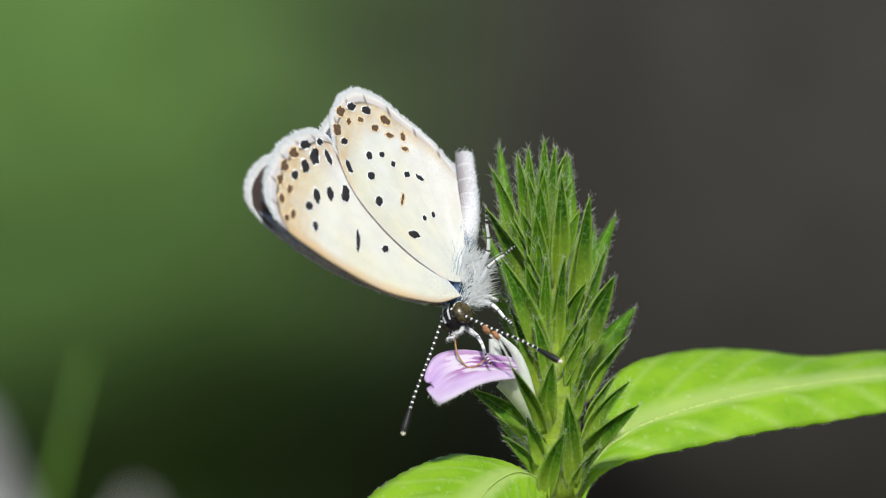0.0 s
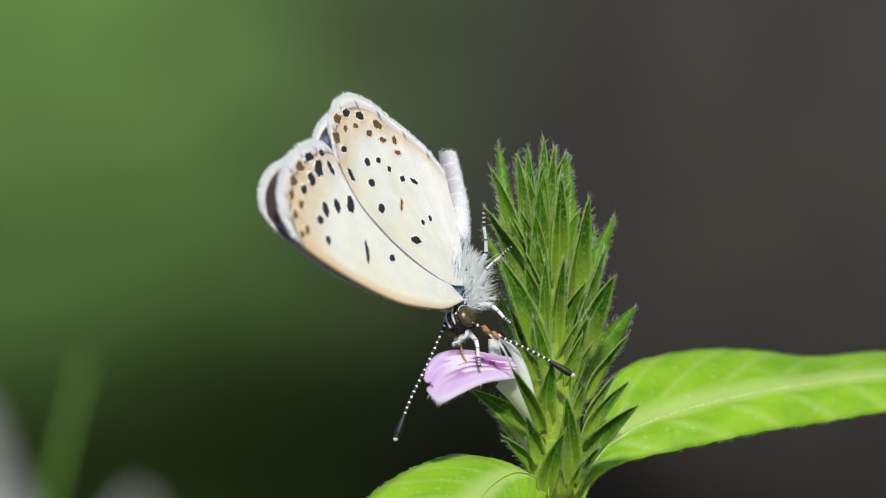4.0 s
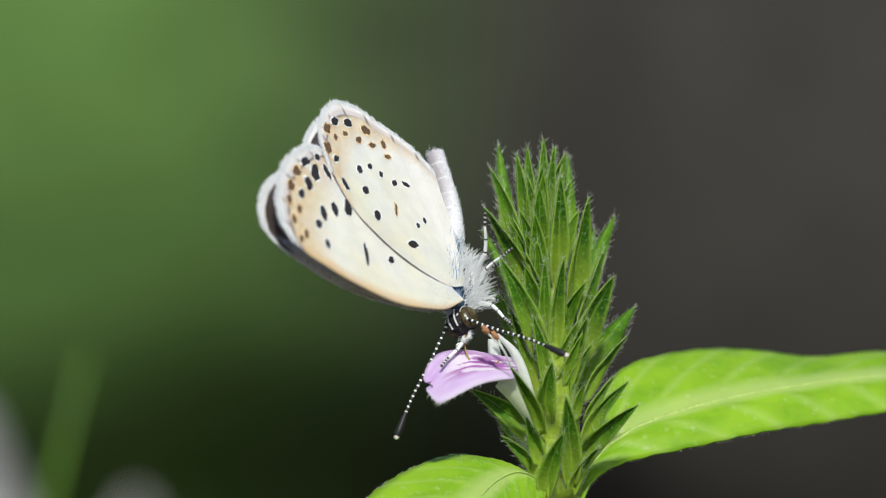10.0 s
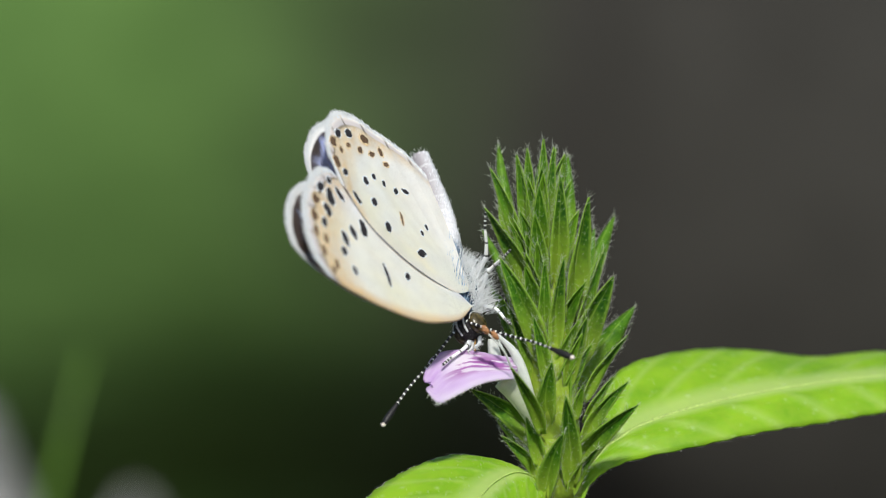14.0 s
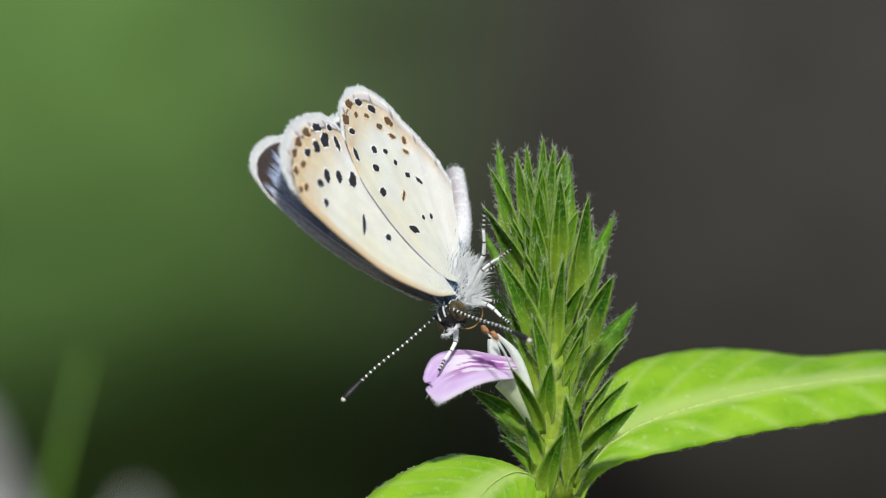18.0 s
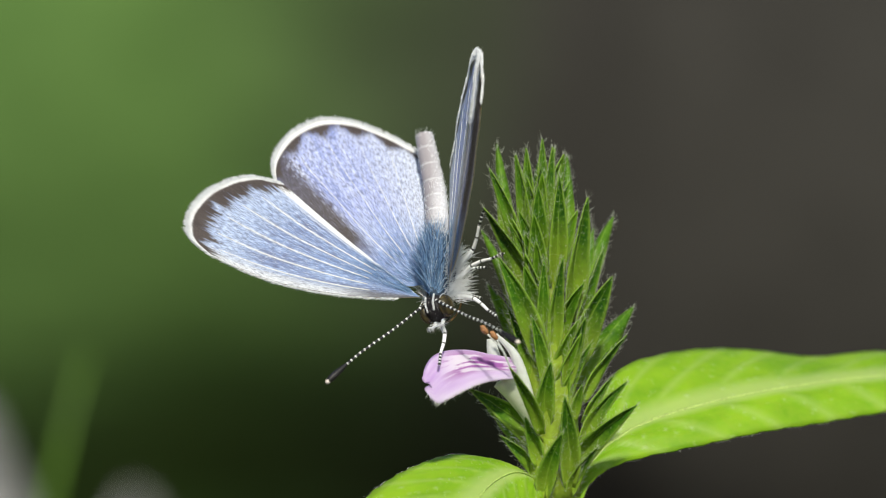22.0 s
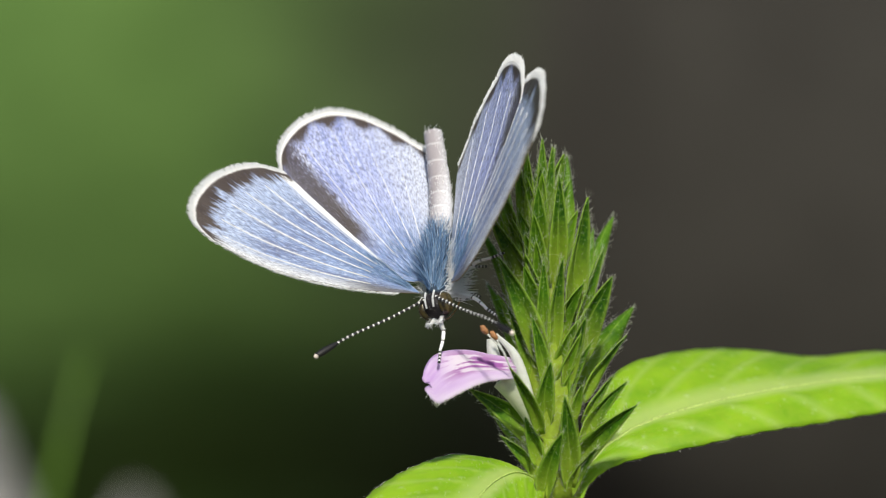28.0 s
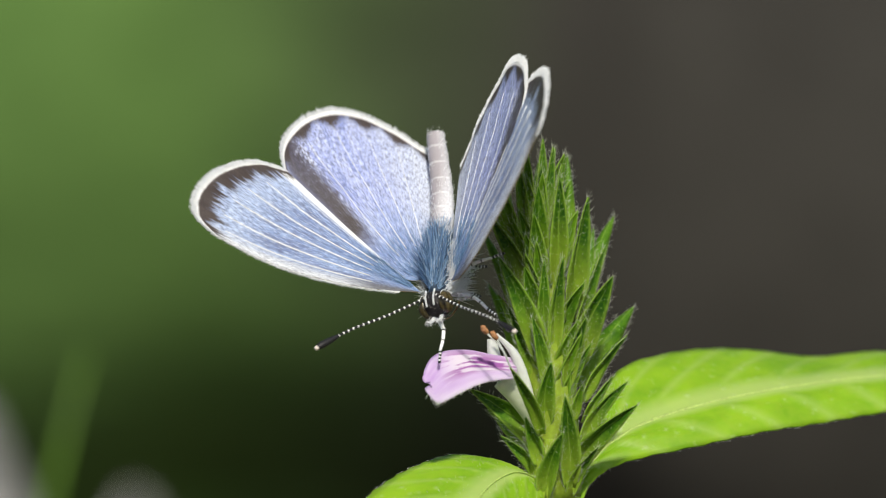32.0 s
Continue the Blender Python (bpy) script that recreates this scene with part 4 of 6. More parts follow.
def build_butterfly():
    b = tagged(new("butterfly"), "small blue butterfly feeding at a lilac flower", "butterfly")
    bm = bmesh.new()
    ball(bm, (0, 0, 12 * G), (36 * G, 34 * G, 62 * G), seg=28)
    for v in bm.verts:
        if v.co.x > -6 * G:
            v.co.y *= 0.5
    for f in bm.faces:
        f.material_index = 1 if f.calc_center_median().x > -4 * G else 0
    part("thorax", bm, [M_THORAX, M_BACK], b, "stout thorax under blue and white fur")
    fur = (("fur_back", M_FUR_BLUE, 1, 1100, "blue fur on the back"), ("fur_belly", M_FUR_WHITE, -1, 750, "white fur on the breast"))
    for name, mat, sgn, count, label in fur:
        bm = bmesh.new()
        for k in range(count):
            a = random.uniform(-1.2, 1.2) if sgn > 0 else random.uniform(-2.0, 2.0)
            z = random.uniform(-0.8, 1.0 if sgn < 0 else 1.25)
            c = math.sqrt(max(0.2, 1 - z * z))
            p = Vector((sgn * 36 * math.cos(a) * c, (17 if sgn > 0 else 34) * math.sin(a) * c, 12 + 62 * z)) * G
            way = Vector((sgn * math.cos(a) * 0.5, math.sin(a) * 0.5, 0.9 if sgn > 0 else 0.5)) + wobble(0.35)
            hair(bm, p, way, random.uniform(18, 38 if sgn < 0 else 48) * G, 0.7 * G)
        part(name, bm, mat, b, label)
    bm = bmesh.new()
    for k in range(760):
        s = random.choice((1, -1))
        x = random.uniform(-36, 12)
        p = Vector((x, s * (random.uniform(20, 34) if x < -8 else random.uniform(18, 26)), random.uniform(-46, 56))) * G
        hair(bm, p, Vector((random.uniform(-0.9, 0.0), s * 0.6, 0.3)) + wobble(0.35), random.uniform(18, 40) * G, 0.8 * G)
    part("fur_flank", bm, M_FUR_WHITE, b, "long white fur along the flanks")
    bm = bmesh.new()
    tail = Vector((TAIL_X, 0, TAIL_Z))
    n = 64
    line = spline([(0, 0, 50 * G), Vector((TAIL_X * 0.2, 0, 50 + (TAIL_Z - 50) * 0.5)) * G, tail * G], n)
    rad = []
    for i in range(n + 1):
        f = i / n
        r = 23 * (1 - 0.3 * f ** 1.6) * (1 if f < 0.97 else math.sqrt(max(0.05, 1 - ((f - 0.97) / 0.032) ** 2)))
        r *= 0.93 + 0.07 * abs(math.sin(f * 8 * math.pi)) ** 0.5
        rad.append(r * G)
    tube(bm, line, rad, 20)
    abdomen = part("abdomen", bm, M_ABDOMEN, b, "ringed grey-white abdomen")
    bm = bmesh.new()
    for k in range(500):
        i = random.randrange(1, n)
        a = random.uniform(0, math.tau)
        p = line[i] + Vector((math.cos(a), math.sin(a), 0)) * rad[i]
        hair(bm, p, Vector((math.cos(a) * 0.3, math.sin(a) * 0.3, 1)) + wobble(0.2), random.uniform(5, 11) * G, 0.5 * G)
    part("abdomen_scales", bm, M_FUR_WHITE, abdomen)
    bm = bmesh.new()
    ball(bm, (2 * G, 0, -62 * G), (26 * G, 27 * G, 24 * G), seg=24)
    head = part("head", bm, M_HEAD, b, "dark head with white stripes")
    bm = bmesh.new()
    for k in range(160):
        a, z = random.uniform(0, math.tau), random.uniform(-0.9, 0.6)
        c = math.sqrt(1 - z * z)
        p = Vector((2 + 26 * math.cos(a) * c, 27 * math.sin(a) * c, -62 + 24 * z)) * G
        hair(bm, p, Vector((math.cos(a) * 0.6, math.sin(a) * 0.6, -0.5)) + wobble(0.3), random.uniform(5, 12) * G, 0.5 * G)
    part("head_fur", bm, M_FUR_DARK, head)
    for s in (1, -1):
        bm = bmesh.new()
        ball(bm, (0, 0, 0), (20 * G, 12 * G, 21 * G), seg=26)
        eye = part("eye", bm, M_EYE, head, "olive-brown compound eye")
        eye.location = Vector((4, 20 * s, -64)) * G
        bm = bmesh.new()
        tube(bm, [Vector((4 + 21 * math.cos(a), s * 21, -64 + 22 * math.sin(a))) * G for a in [0.2 + 2.6 * i / 24 for i in range(25)]], [0.7 * G] * 25, 6)
        part("eye_rim", bm, M_FUR_WHITE, head, "white ring of scales round the eye")
        bm = bmesh.new()
        tube(bm, spline([Vector((22, 7 * s, -79)) * G, Vector((28, 8 * s, -64)) * G, Vector((26, 9 * s, -47)) * G], 8), [1.9 * G] * 9, 6)
        part("face_stripe", bm, M_FUR_WHITE, head)
        bm = bmesh.new()
        line2 = spline([Vector((-8, 7 * s, -76)) * G, Vector((2, 9 * s, -98)) * G, Vector((18, 9 * s, -108)) * G], 8)
        tube(bm, line2, [(4.6 - 0.45 * i) * G for i in range(9)], 8)
        for k in range(70):
            hair(bm, line2[random.randrange(9)], Vector((0, 0.2 * s, -0.6)) + wobble(0.8), random.uniform(6, 14) * G, 0.55 * G)
        part("palp", bm, M_FUR_WHITE, head, "white hairy palp")
    bm = bmesh.new()
    tube(bm, spline([Vector(p) * G for p in PROBOSCIS], 24), [1.7 * G] * 20 + [1.4 * G] * 5, 6)
    tongue = part("proboscis", bm, M_TONGUE, b, "thin brown proboscis reaching into the flower")
    return b, tongue, abdomen


# ---- build the place ----
build_ground()
build_bank()
grass_blade("grass_blade", Vector((-0.0575, 0.15, -0.002)), Vector((-0.0286, 0.15, 0.1518)), 0.0018, Vector((-0.0042, 0, 0)),
            "leaning green grass blade, out of focus", "grass blades")
stone(Vector((-0.0825, 0.5, 0.05)), (0.031, 0.03, 0.09), "pale grey standing rock on the soil")
stone(Vector((-0.0515, 0.52, 0.0395)), (0.0105, 0.0105, 0.0775), "small grey standing rock beside a larger one")
build_plant()
butterfly, tongue, abdomen = build_butterfly()
near_fore, near_hind = build_wing(butterfly, False, 1), build_wing(butterfly, True, 1)
far_fore, far_hind = build_wing(butterfly, False, -1), build_wing(butterfly, True, -1)
near_antenna, far_antenna = antenna(butterfly, 1), antenna(butterfly, -1)
near_mid_leg = leg(butterfly, "leg", (12, 0, 43), (4, 0, 88), (0, 0, 118))
near_hind_leg = leg(butterfly, "leg", (13, 0, 48), (4, 0, 99), (0, 0, 134))
near_fore_leg = leg(butterfly, "leg", (10, 0, 35), (3, 0, 72), (0, 0, 97))
far_fore_leg = leg(butterfly, "leg", (11, 0, 40), (3, 0, 83), (0, 0, 112))
far_mid_leg = leg(butterfly, "leg", (8, 0, 29), (2, 0, 60), (0, 0, 81))
far_hind_leg = leg(butterfly, "leg", (9, 0, 32), (3, 0, 66), (0, 0, 89))


def wing_pose(turn, sweep, side, fore, twist=0):
    """A wing on its hinge: turn opens it, sweep swings it along its own plane, twist tips its fore edge (degrees)."""
    hinge = pose(0, (24 if side > 0 else -18) * G, 0) @ pose(0, 0, 0, 0, 0, side * turn) @ pose(0, 0, 0, 0, -sweep, 0) @ pose(0, 0, 0, twist, 0, 0)
    return hinge @ (pose(FW_ROOT[0] * G, 0, FW_ROOT[1] * G) if fore else pose(0, 0, 0))


def limb_pose(root, turn):
    return pose(root[0] * G, root[1] * G, root[2] * G, *turn)


def motions():
    walk(butterfly, [
        (0, pose(0.000781, 0, 0.158082, 30.5, -20.1, -152.3)), (0.5, pose(0.000992, 0, 0.157902, 26.6, -13.4, -141.1)), (1, pose(0.001046, 0, 0.157787, 27.9, -9.7, -137)),
        (1.5, pose(0.001065, 0, 0.157641, 29, -9.4, -137.3)), (2, pose(0.001061, 0, 0.157693, 26.2, -6.1, -135.9)), (2.5, pose(0.000883, 0, 0.157749, 29.5, -14.6, -146.7)),
        (3, pose(0.000585, 0, 0.157965, 29.9, -22.1, -155.3)), (3.5, pose(0.00072, 0, 0.157962, 29.9, -20.8, -149)), (5.5, pose(0.000842, 0, 0.157849, 27.4, -10.4, -140.4)),
        (6, pose(0.000716, 0, 0.157923, 34, -19.5, -147.6)), (6.5, pose(0.000835, 0, 0.157895, 30.6, -14.8, -140.3)), (7, pose(0.000884, 0, 0.157896, 26.7, -10.4, -137.1)),
        (7.5, pose(0.000934, 0, 0.157837, 27.8, -8.2, -135.4)), (8, pose(0.00094, 0, 0.157821, 28.1, -8.2, -135.5)), (8.5, pose(0.000945, 0, 0.157826, 26.5, -5.9, -134.5)),
        (9, pose(0.000904, 0, 0.157797, 28.1, -8.5, -136.8)), (9.5, pose(0.000874, 0, 0.157796, 28.2, -9.4, -137.4)), (10, pose(0.000769, 0, 0.157922, 30.3, -13.4, -142.7)),
        (10.5, pose(0.000796, 0, 0.157888, 32.7, -16.4, -144.4)), (11, pose(0.000688, 0, 0.158, 30, -16.9, -147.1)), (11.5, pose(0.000849, 0, 0.157891, 29.3, -12.2, -136.5)),
        (12, pose(0.000928, 0, 0.157825, 29.7, -11.4, -135.2)), (12.5, pose(0.000937, 0, 0.157726, 28.9, -9.9, -133.1)), (13, pose(0.000935, 0, 0.157709, 29, -9.6, -133.3)),
        (13.5, pose(0.000956, 0, 0.157687, 29.9, -9.7, -133.7)), (14, pose(0.000954, 0, 0.157686, 29.7, -9.6, -133.5)), (14.5, pose(0.000907, 0, 0.157718, 29.6, -9.2, -134.2)),
        (16.5, pose(0.000511, 0, 0.157902, 37.2, -24, -151.6)), (17, pose(0.00053, 0, 0.157945, 37.4, -23, -151.7)), (17.5, pose(0.000546, 0, 0.157963, 36.5, -23.6, -152.1)),
        (18, pose(0.000547, 0, 0.157985, 37, -25, -151.3)), (18.5, pose(0.000513, 0, 0.157997, 36.2, -26.5, -150.3)), (19, pose(0.000466, 0, 0.158027, 33.4, -27.7, -148.3)),
        (19.5, pose(0.000086, 0, 0.158292, 24.1, -26.6, -139.1)), (20, pose(0.000075, 0, 0.158287, 23, -28.1, -136.8)), (20.5, pose(-0.000076, 0, 0.158409, 22.2, -28.9, -137.7)),
        (21, pose(-0.000057, 0, 0.158454, 23, -27.9, -132.5)), (21.5, pose(-0.000097, 0, 0.158494, 22.9, -27.4, -132.3)), (22, pose(-0.000118, 0, 0.158495, 22.3, -27.9, -131.4)),
        (22.5, pose(-0.000141, 0, 0.158527, 22.3, -28.8, -130.8)), (23, pose(-0.000152, 0, 0.158526, 22.3, -29, -130.7)), (23.5, pose(-0.000184, 0, 0.158558, 21.9, -30.6, -130)),
        (24, pose(-0.00013, 0, 0.158572, 21.5, -30.6, -129.3)), (24.5, pose(-0.000098, 0, 0.158562, 21.3, -30.7, -129.5)), (25, pose(-0.000111, 0, 0.158555, 21.5, -30.2, -129.9)),
        (25.5, pose(-0.000153, 0, 0.158601, 19.8, -31, -129.9)), (27.5, pose(-0.000086, 0, 0.15862, 18.9, -31.3, -127.6)), (28, pose(-0.0001, 0, 0.158636, 19, -31.1, -128.1)),
        (28.5, pose(-0.000098, 0, 0.158623, 19.1, -31.3, -128.1)), (29, pose(-0.000125, 0, 0.158637, 19.3, -31.2, -128.1)), (29.5, pose(-0.000129, 0, 0.158648, 19, -31.4, -128.3)),
        (30, pose(-0.000082, 0, 0.158636, 18.9, -31.5, -127.6)), (30.5, pose(-0.000085, 0, 0.158641, 19.1, -32.4, -128.2)), (31, pose(-0.000065, 0, 0.158632, 18.9, -32.5, -127.4)),
        (31.5, pose(-0.000065, 0, 0.158639, 19, -32.4, -127.7)), (32, pose(-0.000096, 0, 0.158657, 19.2, -33.2, -127.6)),
    ])
    walk(near_fore, [
        (0, wing_pose(3.9, 3.7, 1, True)), (0.5, wing_pose(3.9, 3.7, 1, True)), (1, wing_pose(3.9, 3.3, 1, True)), (1.5, wing_pose(3.9, 2.8, 1, True)), (2, wing_pose(3.9, 6.1, 1, True)),
        (2.5, wing_pose(3.9, 3.4, 1, True)), (3, wing_pose(3.9, 2.9, 1, True)), (3.5, wing_pose(3.9, 2.4, 1, True)), (5.5, wing_pose(3.9, 6.3, 1, True)), (6, wing_pose(3.9, 2.5, 1, True)),
        (6.5, wing_pose(3.9, 5, 1, True)), (7, wing_pose(3.9, 5.6, 1, True)), (7.5, wing_pose(3.9, 3.4, 1, True)), (8, wing_pose(3.9, 3.3, 1, True)), (8.5, wing_pose(3.9, 5.4, 1, True)),
        (9, wing_pose(3.9, 3, 1, True)), (9.5, wing_pose(3.9, 2.9, 1, True)), (10, wing_pose(3.9, 6.2, 1, True)), (10.5, wing_pose(3.9, 3.9, 1, True)), (11, wing_pose(3.9, 7.4, 1, True)),
        (11.5, wing_pose(3.9, 3.7, 1, True)), (12, wing_pose(3.9, 3.4, 1, True)), (12.5, wing_pose(3.9, 3.1, 1, True)), (13, wing_pose(3.9, 3.1, 1, True)), (13.5, wing_pose(3.9, 3, 1, True)),
        (14, wing_pose(3.9, 3.1, 1, True)), (14.5, wing_pose(3.9, 4.5, 1, True)), (16.5, wing_pose(3.9, 3.4, 1, True)), (17, wing_pose(5.2, 4.2, 1, True)), (17.5, wing_pose(6.3, 4.5, 1, True)),
        (18, wing_pose(7.7, 4, 1, True)), (18.5, wing_pose(9.1, 4, 1, True)), (19, wing_pose(11.1, 3.9, 1, True)), (19.5, wing_pose(29.7, 7.6, 1, True)), (20, wing_pose(24, 8.8, 1, True)),
        (20.5, wing_pose(32.5, 6.8, 1, True)), (21, wing_pose(32, 9.9, 1, True, -4)), (21.5, wing_pose(35.3, 9.5, 1, True, -4)), (22, wing_pose(41.9, 17, 1, True, -6)), (22.5, wing_pose(42.5, 17, 1, True, -6)),
        (23, wing_pose(43.2, 17, 1, True, -6)), (23.5, wing_pose(49.2, 13.5, 1, True, -6)), (24, wing_pose(50, 13.5, 1, True, -6)), (24.5, wing_pose(48.9, 13.5, 1, True, -6)), (25, wing_pose(47.7, 13.5, 1, True, -6)),
        (25.5, wing_pose(49.8, 13.5, 1, True, -6)), (27.5, wing_pose(52.6, 13.5, 1, True, -6)), (28, wing_pose(53.2, 13.5, 1, True, -6)), (28.5, wing_pose(54.2, 13.5, 1, True, -6)), (29, wing_pose(54.7, 13.5, 1, True, -6)),
        (29.5, wing_pose(54.7, 13.5, 1, True, -6)), (30, wing_pose(54.1, 13.5, 1, True, -6)), (30.5, wing_pose(54.2, 13.5, 1, True, -6)), (31, wing_pose(54.5, 13.5, 1, True, -6)), (31.5, wing_pose(53.6, 13.5, 1, True, -6)),
        (32, wing_pose(52.8, 13.5, 1, True, -6)),
    ])
    walk(near_hind, [
        (0, wing_pose(4.6, -0.4, 1, False)), (16.5, wing_pose(4.6, -0.4, 1, False)), (17, wing_pose(6, 0, 1, False)), (17.5, wing_pose(7.1, 0.2, 1, False)), (18, wing_pose(8.2, 0.7, 1, False)),
        (18.5, wing_pose(9.5, 0.7, 1, False)), (19, wing_pose(11.6, 0.5, 1, False)), (19.5, wing_pose(31.8, 7.6, 1, False)), (20, wing_pose(26.2, 9.7, 1, False)), (20.5, wing_pose(34.3, 8.9, 1, False)),
        (21, wing_pose(34.1, 5.6, 1, False)), (21.5, wing_pose(36.4, 3.8, 1, False)), (22, wing_pose(46.9, 5, 1, False)), (22.5, wing_pose(47.6, 4.9, 1, False)), (23, wing_pose(48.1, 5.2, 1, False)),
        (23.5, wing_pose(51.4, 4.6, 1, False)), (24, wing_pose(52.1, 5, 1, False)), (24.5, wing_pose(50.9, 5, 1, False)), (25, wing_pose(50.5, 4.7, 1, False)), (25.5, wing_pose(51.9, 5.1, 1, False)),
        (27.5, wing_pose(54.5, 5.4, 1, False)), (28, wing_pose(55.5, 4.8, 1, False)), (28.5, wing_pose(56.3, 4.8, 1, False)), (29, wing_pose(56.8, 4.7, 1, False)), (29.5, wing_pose(56.7, 4.8, 1, False)),
        (30, wing_pose(56, 5, 1, False)), (30.5, wing_pose(56.1, 5.2, 1, False)), (31, wing_pose(56, 6, 1, False)), (31.5, wing_pose(55.6, 4.9, 1, False)), (32, wing_pose(54.7, 4.3, 1, False)),
    ])
    walk(far_fore, [
        (0, wing_pose(-2, 8.5, -1, True)), (0.5, wing_pose(-4, 9.2, -1, True)), (1, wing_pose(-4.8, 9.4, -1, True)), (1.5, wing_pose(-4.8, 9.4, -1, True)), (2, wing_pose(-5, 9.5, -1, True)),
        (2.5, wing_pose(-3, 8.8, -1, True)), (3, wing_pose(-2, 8.5, -1, True)), (3.5, wing_pose(-2.6, 8.7, -1, True)), (5.5, wing_pose(-4.2, 9.2, -1, True)), (6, wing_pose(-2.8, 8.8, -1, True)),
        (6.5, wing_pose(-4.2, 9.2, -1, True)), (7, wing_pose(-4.8, 9.4, -1, True)), (7.5, wing_pose(-5, 9.5, -1, True)), (8.5, wing_pose(-5, 9.5, -1, True)), (9, wing_pose(-4.8, 9.4, -1, True)),
        (9.5, wing_pose(-4.7, 9.4, -1, True)), (10, wing_pose(-3.8, 9.1, -1, True)), (10.5, wing_pose(-3.4, 9, -1, True)), (11, wing_pose(-2.9, 8.8, -1, True)), (11.5, wing_pose(-4.9, 9.5, -1, True)),
        (12, wing_pose(-5, 9.5, -1, True)), (14.5, wing_pose(-5, 9.5, -1, True)), (16.5, wing_pose(-2.1, 8.5, -1, True)), (17, wing_pose(-3.7, 10, -1, True)), (17.5, wing_pose(-3.1, 10.9, -1, True)),
        (18, wing_pose(-2.4, 12.1, -1, True)), (18.5, wing_pose(-1.6, 13.6, -1, True)), (19, wing_pose(-0.7, 15.1, -1, True)), (19.5, wing_pose(25.6, 12.5, -1, True)), (20, wing_pose(26.1, 13.1, -1, True)),
        (20.5, wing_pose(36.1, 11.9, -1, True)), (21, wing_pose(39.9, 15, -1, True)), (21.5, wing_pose(40.7, 14.9, -1, True)), (22, wing_pose(42.9, 14.3, -1, True)), (22.5, wing_pose(43, 13.8, -1, True)),
        (23, wing_pose(42.5, 13.7, -1, True)), (23.5, wing_pose(43.7, 12.6, -1, True)), (24, wing_pose(43.1, 12.3, -1, True)), (24.5, wing_pose(41.7, 11.9, -1, True)), (25, wing_pose(40.4, 11.9, -1, True)),
        (25.5, wing_pose(41.8, 11.7, -1, True)), (27.5, wing_pose(42, 11.6, -1, True)), (28, wing_pose(42.5, 12.1, -1, True)), (28.5, wing_pose(42.5, 12, -1, True)), (29, wing_pose(42.2, 12, -1, True)),
        (29.5, wing_pose(41.8, 12.2, -1, True)), (30, wing_pose(40.7, 12.1, -1, True)), (30.5, wing_pose(41, 11.3, -1, True)), (31, wing_pose(41.3, 11.5, -1, True)), (31.5, wing_pose(41.2, 11.5, -1, True)),
        (32, wing_pose(41.1, 10.8, -1, True)),
    ])
    walk(far_hind, [
        (0, wing_pose(1, 5, -1, False)), (19, wing_pose(1, 5, -1, False)), (19.5, wing_pose(25.8, -0.6, -1, False)), (20, wing_pose(26.2, 0.5, -1, False)), (20.5, wing_pose(36.3, 0.7, -1, False)),
        (21, wing_pose(40.3, 4, -1, False)), (21.5, wing_pose(41.1, 4.8, -1, False)), (22, wing_pose(43.5, 5.6, -1, False)), (22.5, wing_pose(43.7, 5.6, -1, False)), (23, wing_pose(43.2, 5.5, -1, False)),
        (23.5, wing_pose(45.1, 5.4, -1, False)), (24, wing_pose(44.5, 5.3, -1, False)), (24.5, wing_pose(42.9, 4.8, -1, False)), (25, wing_pose(41.8, 5.2, -1, False)), (25.5, wing_pose(43.1, 5.1, -1, False)),
        (27.5, wing_pose(43.5, 5, -1, False)), (28, wing_pose(43.9, 4.9, -1, False)), (28.5, wing_pose(43.9, 5, -1, False)), (29, wing_pose(43.6, 5.2, -1, False)), (29.5, wing_pose(42.9, 5, -1, False)),
        (30, wing_pose(42.2, 5.3, -1, False)), (30.5, wing_pose(42.5, 5, -1, False)), (31, wing_pose(42.7, 5, -1, False)), (31.5, wing_pose(42.6, 5, -1, False)), (32, wing_pose(42.7, 4.7, -1, False)),
    ])
